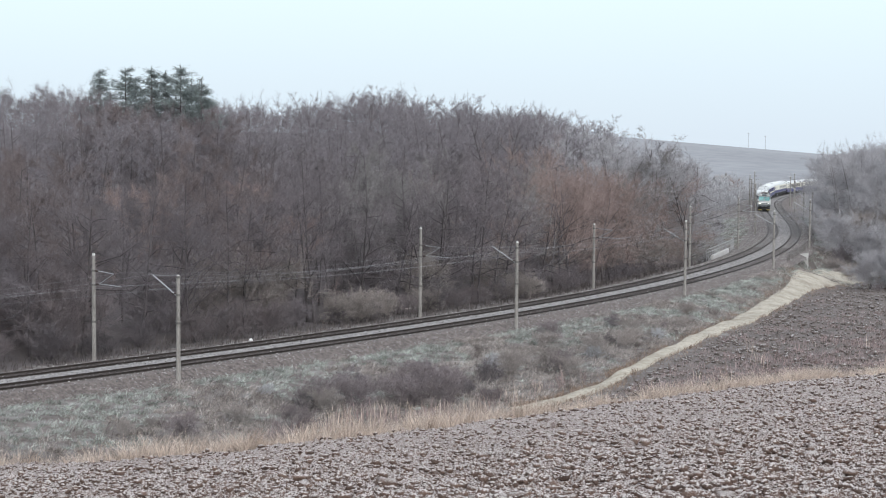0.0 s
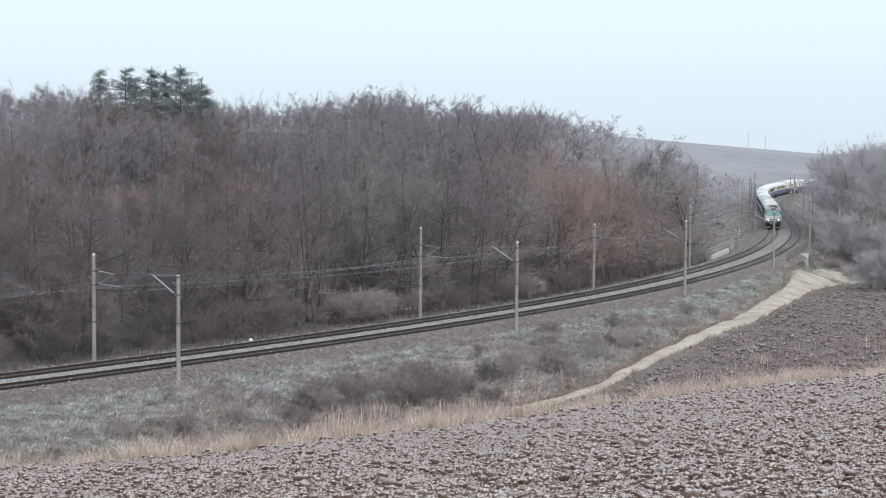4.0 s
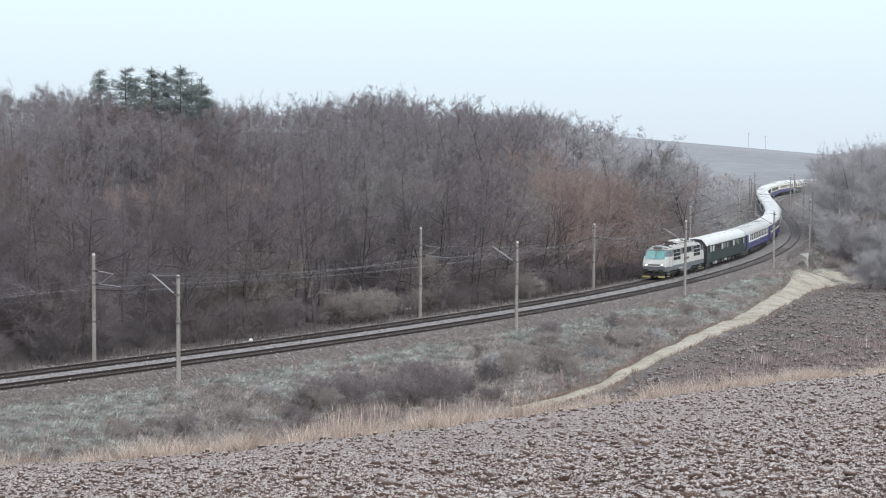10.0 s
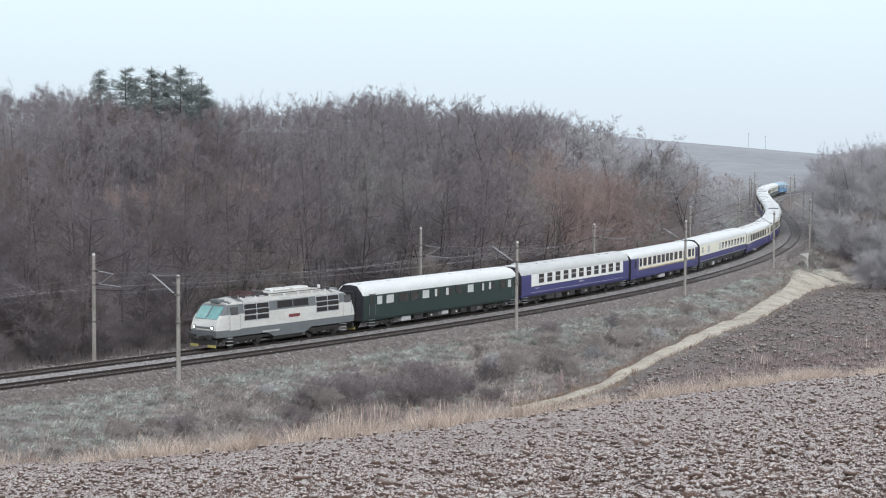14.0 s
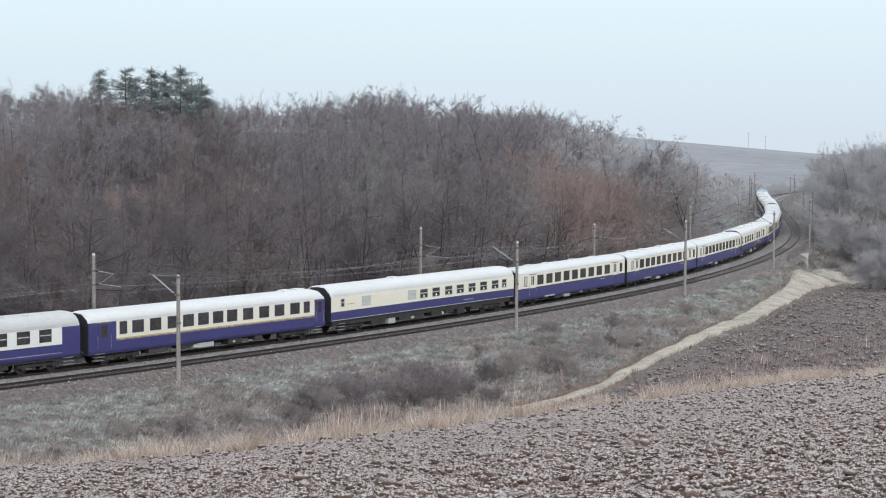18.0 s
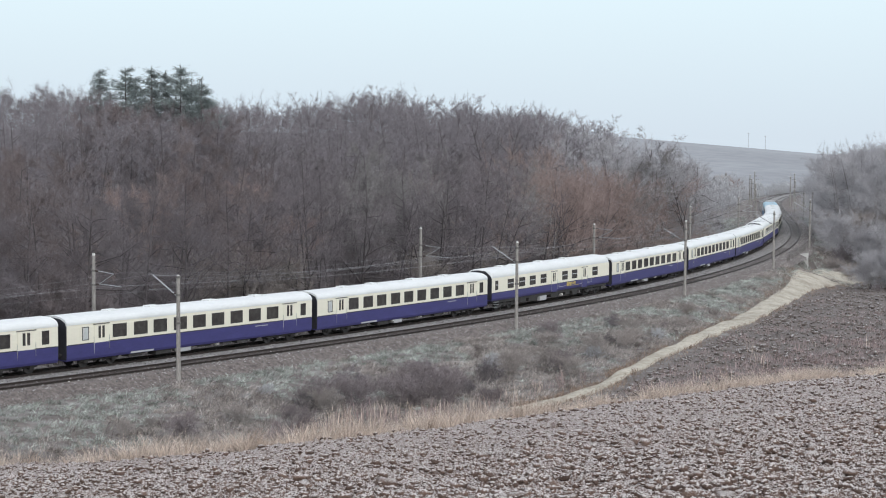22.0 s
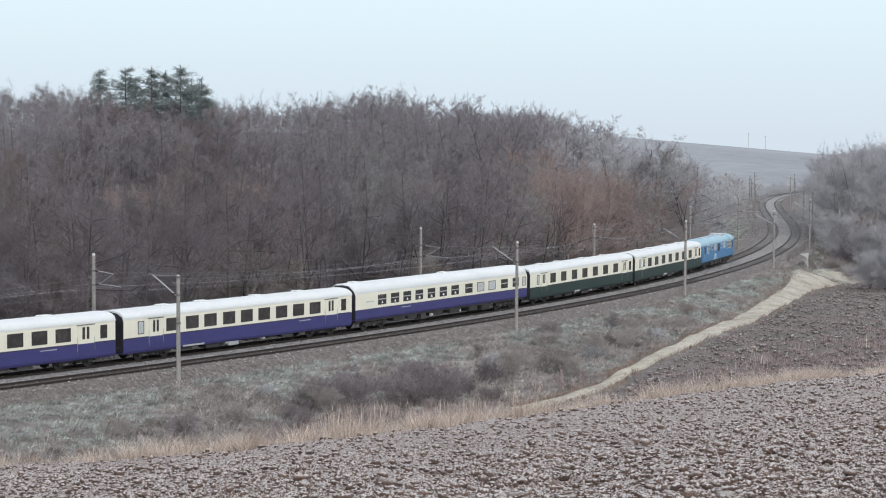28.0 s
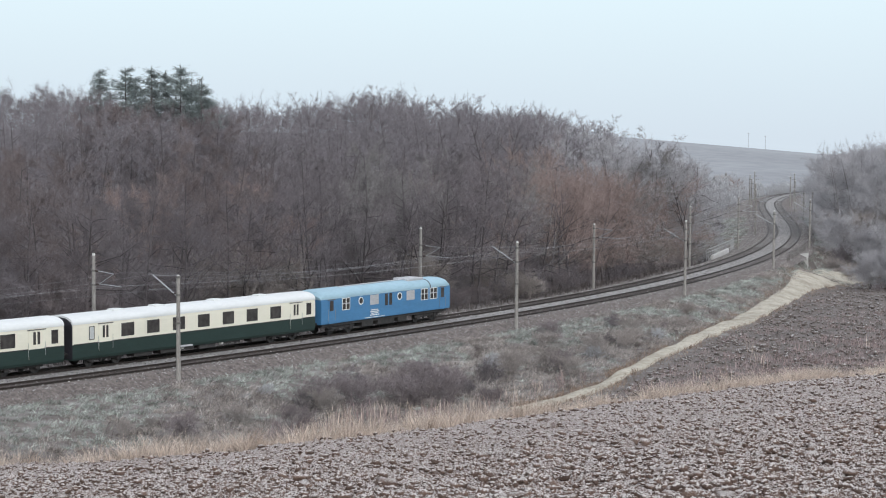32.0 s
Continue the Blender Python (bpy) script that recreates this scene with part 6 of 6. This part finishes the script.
def build_train():
    """Vehicles in order, with their place along the train."""
    cars = []
    lo, L = loco()
    cars.append((lo, 17.15 - L / 2, L))
    c = coach(25.4, "dark green passenger coach with a clean white roof", dict(belt=1.95, top=3.95, eave=2.98, low=0.82, lower=COACH_GREEN, upper=COACH_GREEN, roof=WHITE_ROOF, wz=(2.10, 2.90), frame=COACH_GREEN, round=0.5, windows=[(2.2, 3.05, "c"), (3.55, 4.75, "c"), (5.45, 6.95), (7.2, 8.5), (9.0, 10.15, "c"), (10.9, 11.9, "h"), (12.7, 13.8, "h"), (14.4, 15.4), (16.3, 17.4, "c"), (18.75, 19.2, "c"), (19.9, 20.9, "h"), (21.9, 22.95), (23.3, 24.0, "c")], doors=((1.15, 1.95), (24.3, 24.95)), steps=(1.6, 24.4), vents=(0.9, 5.2, 11.0, 14.8, 19.8), door_glass=((0.3, 0.7),)))
    cars.append((c, 17.6 + 12.7, 25.4))
    c = coach(26.3, "blue and white coach with blue ends and a dusty white roof", dict(belt=1.86, top=4.0, eave=3.06, low=0.95, lower=BLUE, upper=WHITE, roof=GREY_ROOF, band=(2.4, 24.4), wz=(2.12, 3.0), bar=True, frame=UNDER, windows=[(4.05, 5.1), (5.9, 6.95), (7.75, 8.8), (9.6, 10.65), (11.45, 12.5), (13.25, 14.3), (15.1, 16.15), (16.95, 18.0), (18.8, 19.85), (20.65, 21.7), (22.5, 23.5)], steps=(1.3, 25.0), vents=(5.0, 7.0, 9.0, 20.0, 22.0), humps=(2.0,), line=((1.28, 1.31, LINE_GREY), (1.83, 1.87, UNDER)), bars=((3.3, 4.2, 1.62, 1.70, LINE_GREY, 1), (13.3, 14.4, 1.60, 1.72, LINE_GREY, 1)), round=0.3))
    cars.append((c, 43.1 + 13.15, 26.3))
    c = coach(25.6, "vintage blue saloon coach with cream window band and gold lining", dict(belt=1.80, top=3.88, eave=3.12, low=0.85, lower=BLUE, upper=CREAM, roof=WHITE_ROOF, band=(2.9, 24.0), wz=(2.14, 3.04), windows=[(3.2, 3.9), (4.4, 5.5), (6.1, 7.2), (7.85, 8.95), (9.4, 10.5), (10.95, 12.05), (12.5, 13.6), (14.0, 15.1), (15.75, 16.85), (17.55, 18.65), (19.3, 20.4), (21.1, 22.2), (22.7, 23.4)], frame=BLUE, doors=((1.2, 2.3), (24.2, 25.0)), door_mat=BLUE, steps=(1.4, 24.5), round=0.9, humps=(22.0, 23.5), line=((1.82, 1.88, GOLD), (1.73, 1.76, GOLD)), door_glass=((0.25, 0.75),)))
    cars.append((c, 69.4 + 12.8, 25.6))
    c = coach(29.0, "cream and blue dining car with lamps on the window tables", dict(belt=1.92, top=4.05, eave=3.2, low=1.15, lower=BLUE, upper=CREAM, roof=WHITE_ROOF, wz=(2.16, 2.98), bar=True, frame=LINE_GREY, windows=[(1.6, 2.1, "s"), (4.5, 5.7, "c"), (11.2, 12.4, "c"), (13.0, 14.2, "t"), (14.9, 16.1, "t"), (16.9, 18.1, "t"), (18.8, 20.0, "t"), (20.75, 21.95, "t"), (22.7, 23.9, "t"), (24.7, 25.9, "t"), (26.5, 27.3, "t")], steps=(1.8,), round=0.45, humps=(10.9,), line=((1.22, 1.27, LINE_GREY), (1.90, 1.94, UNDER)), bars=((2.5, 3.5, 2.45, 2.51, GOLD, 1), (20.0, 21.5, 1.5, 1.55, LINE_GREY, 1))))
    cars.append((c, 95.0 + 14.5, 29.0))
    master = coach(25.9, "cream and blue sleeping car with square dark windows", SLEEPER_CAR)
    cars.append((master, 124.0 + 12.95, 25.9))
    for s0 in (149.9, 175.7, 228.0, 254.1, 280.0):
        cars.append((copy_thing(master, Matrix.Identity(4)), s0 + 12.95, 25.9))
    c = coach(26.3, "cream and blue lounge car with gilt emblem on its side", dict(belt=1.80, top=3.98, eave=3.2, low=1.05, lower=BLUE, upper=CREAM, roof=WHITE_ROOF, wz=(2.05, 2.92), bar=True, frame=UNDER, windows=[(0.95, 1.5), (3.4, 4.6), (5.7, 6.9), (7.9, 9.1), (10.2, 11.4), (14.9, 16.1), (17.1, 18.3), (21.9, 23.1)], doors=((12.5, 13.7), (19.4, 20.6)), two_tone=True, humps=(4.5, 7.0, 12.5, 18.0), steps=(1.3,), round=0.45, line=((1.78, 1.82, UNDER),), bars=((15.95, 16.35, 1.38, 1.80, GOLD, 1), (16.42, 16.62, 1.48, 1.72, GOLD, 1), (16.68, 16.9, 1.36, 1.72, GOLD, 1), (16.96, 17.22, 1.48, 1.74, GOLD, 1), (17.28, 17.5, 1.48, 1.72, GOLD, 1), (17.56, 17.95, 1.48, 1.76, GOLD, 1), (15.9, 18.7, 1.36, 1.40, GOLD, 1), (14.3, 15.7, 1.40, 1.44, LINE_GREY, 1), (18.9, 21.6, 1.40, 1.44, LINE_GREY, 1), (14.2, 14.25, 1.4, 1.95, LINE_GREY, 1), (21.6, 21.65, 1.4, 1.95, LINE_GREY, 1))))
    cars.append((c, 201.6 + 13.15, 26.3))
    c = coach(28.4, "cream and blue dining car with white-clothed tables inside", dict(belt=1.84, top=4.0, eave=3.2, low=0.95, lower=BLUE, upper=CREAM, roof=WHITE_ROOF, wz=(2.1, 2.95), bar=True, frame=UNDER, windows=[(3.5, 4.7, "t"), (5.4, 6.6, "t"), (7.25, 8.4, "t"), (9.1, 10.25, "t"), (11.0, 12.15, "t"), (12.9, 14.05, "t"), (14.8, 16.0, "t"), (17.1, 18.3), (19.1, 20.3, "c"), (21.1, 22.3, "c"), (23.3, 24.5), (25.4, 26.5), (27.2, 27.8, "c")], round=0.45, humps=(2.0, 15.5), line=((1.82, 1.86, UNDER),), bars=((1.8, 2.9, 2.42, 2.5, LINE_GREY, 1), (7.0, 8.4, 1.6, 1.66, LINE_GREY, 1))))
    cars.append((c, 305.6 + 14.2, 28.4))
    spec = dict(SLEEPER_CAR, lower=GREEN, windows=GREEN_W, doors=((2.7, 3.9), (22.5, 23.8)), bars=((10.5, 11.8, 0.66, 0.8, LINE_GREY, 1),))
    g = coach(25.8, "cream and dark green sleeping car", spec)
    cars.append((g, 333.9 + 12.9, 25.8))
    cars.append((copy_thing(g, Matrix.Identity(4)), 359.7 + 12.9, 25.8))
    cars.append((blue_van(), 385.6 + 9.45, 18.9))
    return cars


def blue_van():
    L = 18.9
    o = -L / 2
    t = root("service_van", "bright blue service van with white-framed windows at the train's end", "railway van", "coaches of the train")
    part("body", prism(bmesh.new(), o + 0.3, -o - 0.3, 1.43, [(0.98, 1.0), (1.0, 1.1), (1.0, 2.75), (0.985, 3.02)]), SKY_BLUE, t)
    part("roof", prism(bmesh.new(), o + 0.27, -o - 0.27, 1.45, arc_roof(3.02, 3.78), 0.8), SKY_ROOF, t)
    part("roof_pipe", tube(bmesh.new(), (o + 4.0, -0.2, 3.80), (o + 15.6, -0.2, 3.86), 0.05, None, 6), LINE_GREY, t)
    part("roof_box", box(bmesh.new(), o + 13.0, o + 15.4, -0.8, 0.8, 3.62, 3.93, 0.06), LINE_GREY, t, "pale grey roof equipment box")
    part("roof_strap", prism(bmesh.new(), o + 15.5, o + 15.62, 1.46, arc_roof(3.02, 3.80)), DARK_STEEL, t)
    part("underframe", box(bmesh.new(), o + 0.6, -o - 0.6, -1.25, 1.25, 0.76, 1.02), UNDER, t)
    for a, b in ((6.0, 7.6), (8.2, 10.6), (11.1, 12.4)):
        part("equipment_box", box(bmesh.new(), o + a, o + b, -1.2, 1.2, 0.35, 0.8, 0.03), UNDER, t)
    for x, s in ((o + 0.3, -1), (-o - 0.3, 1)):
        part("gangway_bellows", box(bmesh.new(), min(x, x + s * 0.28), max(x, x + s * 0.28), -0.6, 0.6, 1.0, 3.2, 0.06), RUBBER, t)
        for y in (-0.87, 0.87):
            bm = tube(bmesh.new(), (x, y, 1.06), (x + s * 0.26, y, 1.06), 0.09, None, 10)
            tube(bm, (x + s * 0.24, y, 1.06), (x + s * 0.30, y, 1.06), 0.20, None, 12)
            part("buffer", bm, UNDER, t)
    for a, b in ((3.0, 4.05), (14.15, 15.2), (15.5, 16.6)):
        window(t, o + a, o + (a + b) / 2 + 0.04, 2.0, 3.0, frame_mat=WHITE, bar=True)
        window(t, o + (a + b) / 2 - 0.04, o + b, 2.0, 3.0, y=-1.434, frame_mat=WHITE, bar=True)
    for x in (5.55, 11.0):
        for side in (-1, 1):
            bm = tube(bmesh.new(), (o + x, side * 1.42, 2.6), (o + x, side * 1.445, 2.6), 0.33, None, 20)
            w = part("round_window", bm, WHITE, t, "white-ringed round window")
            part("pane", tube(bmesh.new(), (o + x, side * 1.43, 2.6), (o + x, side * 1.452, 2.6), 0.24, None, 20), GLASS, w)
    for a, b in ((6.8, 8.0), (12.0, 13.2)):
        for side in (-1, 1):
            p, q = sorted((side * 1.425, side * 1.445))
            part("blank_panel", box(bmesh.new(), o + a, o + b, p, q, 2.15, 2.98, 0.01), LINE_GREY, t, "blanked pale grey window panel")
    for a, b in ((8.9, 9.3), (9.5, 9.9)):
        for side in (-1, 1):
            p, q = sorted((side * 1.425, side * 1.445))
            part("slot_window", box(bmesh.new(), o + a, o + b, p, q, 1.95, 2.95, 0.01), GLASS, t)
    for a, b in ((1.2, 2.0), (17.0, 17.8)):
        door(t, o + a, o + b, 1.0, 2.95, SKY_BLUE, ((0.2, 0.8),))
        bm = bmesh.new()
        for z in (0.42, 0.68, 0.92):
            box(bm, o + a, o + b, -1.40, -1.02, z - 0.02, z + 0.02)
        part("step", bm, UNDER, t)
    bars(t, "lettering", o + 6.8, o + 8.1, 1.25, 1.75, WHITE, n=4)
    bars(t, "lettering", o + 6.1, o + 8.9, 1.08, 1.13, WHITE)
    for x in (o + 3.4, -o - 3.4):
        add_bogie(t, x)
    return t


# ---- bridge, railings and distance ----
def railing(name, s0, s1, lat, label, mat):
    t = root(name, label, "railing")
    p0 = on_line((s0 + s1) / 2, lat)
    t.location = p0
    n = max(3, int((s1 - s0) / 1.6))
    pts = [on_line(s0 + (s1 - s0) * i / n, lat) - p0 for i in range(n + 1)]
    for p in pts:
        part("post", box(bmesh.new(), p.x - 0.04, p.x + 0.04, p.y - 0.04, p.y + 0.04, p.z - 1.2, p.z + 0.65), mat, t)
    for z in (0.2, 0.65):
        bm = bmesh.new()
        for a, b in zip(pts, pts[1:]):
            tube(bm, a + Vector((0, 0, z)), b + Vector((0, 0, z)), 0.05, None, 6)
        part("rail_bar", bm, mat, t)
    return t


def build_bridge():
    T = TRACKS
    b = root("rail_bridge", "small concrete rail bridge over a stream gully", "bridge")
    c = on_line(120, T / 2)
    b.matrix_basis = Matrix.Translation(c) @ Matrix.Rotation(heading(121), 4, "Z")
    part("deck", box(bmesh.new(), -7, 7, -4.7, 6.5, -1.9, -1.15, 0.05), PALE_CONCRETE, b)
    for y in (6.6,):
        part("parapet", box(bmesh.new(), -8, 8, y - 0.2, y + 0.2, -1.3, -0.35, 0.04), PALE_CONCRETE, b, "pale concrete parapet beam")
    for x, d in ((-7, -1), (7, 1)):
        part("abutment", box(bmesh.new(), x - 0.7, x + 0.7, -5.0, 6.8, -5.5, -1.85, 0.05), PALE_CONCRETE, b)
    bm = bmesh.new()
    loft(bm, [[(x, -3.0, -5.5), (x, -3.0, -0.95), (x, -6.0, -0.35), (x, -6.0, -5.5)] for x in (2.0, 2.5)])
    part("wing_wall", bm, PALE_CONCRETE, b, "pale concrete wing wall at the far end")
    railing("bridge_railing", 107, 132, T + 2.8, "grey steel railing along the bridge edge", CLAMP)
    railing("bridge_railing", 108, 138, -4.7, "pale steel railing on the wood side of the bridge", STEEL)


def house(x, y, turn, w, l, h, wall, roof, label):
    t = root("house", label, "house", "village houses")
    t.matrix_basis = Matrix.Translation((x, y, ground_z(x, y) - 0.3)) @ Matrix.Rotation(turn, 4, "Z")
    part("wall", box(bmesh.new(), -l / 2, l / 2, -w / 2, w / 2, 0, h), wall, t)
    bm = bmesh.new()
    loft(bm, [[(x_, -w / 2 - 0.4, h), (x_, 0, h + w * 0.42), (x_, w / 2 + 0.4, h), (x_, 0, h - 0.05)] for x_ in (-l / 2 - 0.4, l / 2 + 0.4)])
    part("roof", bm, roof, t)
    for sx in (-0.28, 0.08, 0.34):
        f = part("window", box(bmesh.new(), sx * l - 0.6, sx * l + 0.6, -w / 2 - 0.05, -w / 2 + 0.02, 1.1, 2.4), WHITE, t)
        part("pane", box(bmesh.new(), sx * l - 0.5, sx * l + 0.5, -w / 2 - 0.06, -w / 2, 1.2, 2.3), GLASS, f)
    part("chimney", box(bmesh.new(), l * 0.2, l * 0.2 + 0.6, -0.3, 0.3, h + w * 0.3, h + w * 0.42 + 0.8), CLAY, t)


CLAY = material("frosted_grey_roof_tiles", (0.24, 0.22, 0.21), (0.34, 0.32, 0.31), 0.8, 0.9, fine=6)
RENDER_WALL = material("pale_house_render", (0.42, 0.42, 0.42), (0.52, 0.52, 0.52), 0.5, 0.9, fine=6)


def build_marker():
    p = on_line(-11.7, -2.6)
    t = root("marker_stone", "small white-painted kilometre stone beside the far track", "marker stone")
    t.location = (p.x, p.y, -0.55)
    part("stone", box(bmesh.new(), -0.16, 0.16, -0.10, 0.10, -0.4, 0.46, 0.06), WHITE, t)
    part("cap", box(bmesh.new(), -0.12, 0.12, -0.08, 0.08, 0.455, 0.52, 0.03), WHITE, t)


def build_hedges():
    """Far tree belts in the valley, past telling apart."""
    rng = np.random.RandomState(77)
    fine = []
    for i in range(420):
        px = rng.uniform(1205, 1450)
        dist = rng.choice([450, 480, 515, 550, 580]) + rng.uniform(-12, 12)
        x = (px - 784) / 3056 * dist
        s, lat = line_coords(x, dist)
        if abs(lat[0] - 2) < 9:
            continue
        H = rng.uniform(1.6, 4.0) * (1.3 if px < 1322 or px > 1420 else 0.75)
        g = ground_z(x, dist)
        for _ in range(90):
            a, u = rng.uniform(0, 6.28), rng.uniform(0, 1)
            r = H * 0.55 * math.sin(math.pi * min(0.15 + 0.75 * u, 1)) * rng.uniform(0.1, 1)
            p = np.array([x + math.cos(a) * r, dist + math.sin(a) * r, g + H * u * 0.9])
            fine.append((p, p + rng.normal(0, 0.9, 3) + [0, 0, 0.5], 0.05, 0.0))
    v, f = cones(fine, 3, tip=True)
    # pale twig colour stands in for the haze over the valley
    tagged(pydata("far_hedges", v, f, (TWIG_FROST_HAZE,)), "far hedges and thickets in the valley, coloured pale for haze", "hedges", kind="stuff")


def build_distance():
    for px, dist, turn, l, h in ((1277, 585, 0.2, 5, 2.2),):
        house((px - 784) / 3056 * dist, dist, turn, 4.6, l, h, RENDER_WALL, CLAY, "small rendered village house with a frosted grey roof")
    for px, dist in ((1322, 960), (1352, 1010)):
        x = (px - 784) / 3056 * dist
        t = root("power_pole", "thin wooden power pole on the distant field", "power pole", "power poles")
        t.location = (x, dist, ground_z(x, dist) - 0.5)
        part("pole", tube(bmesh.new(), (0, 0, 0), (0, 0, 9), 0.10, 0.08, 8), STEEL, t)
        part("crossarm", box(bmesh.new(), -0.9, 0.9, -0.06, 0.06, 8.2, 8.4), STEEL, t)


# ---- assembling ----
build_ground()
build_road()
build_track()
build_stones()
build_masts()
build_bridge()
CARS = build_train()
build_woods()
build_field()
build_clods()
build_grass()
build_distance()
build_marker()
build_hedges()


def car_pose(mid, L, t):
    u = t - 13.0
    s = mid - (20.277 * u + 0.5 * 0.0466 * u * u)
    a, b = on_line(s - L * 0.34), on_line(s + L * 0.34)
    yaw = math.atan2(b.y - a.y, b.x - a.x)
    c = (a + b) / 2
    return Matrix.Translation(c) @ Matrix.Rotation(yaw, 4, "Z")


def motions():
    for car, mid, L in CARS:
        walk(car, [(0.5 * i, car_pose(mid, L, 0.5 * i)) for i in range(65)])


motions()
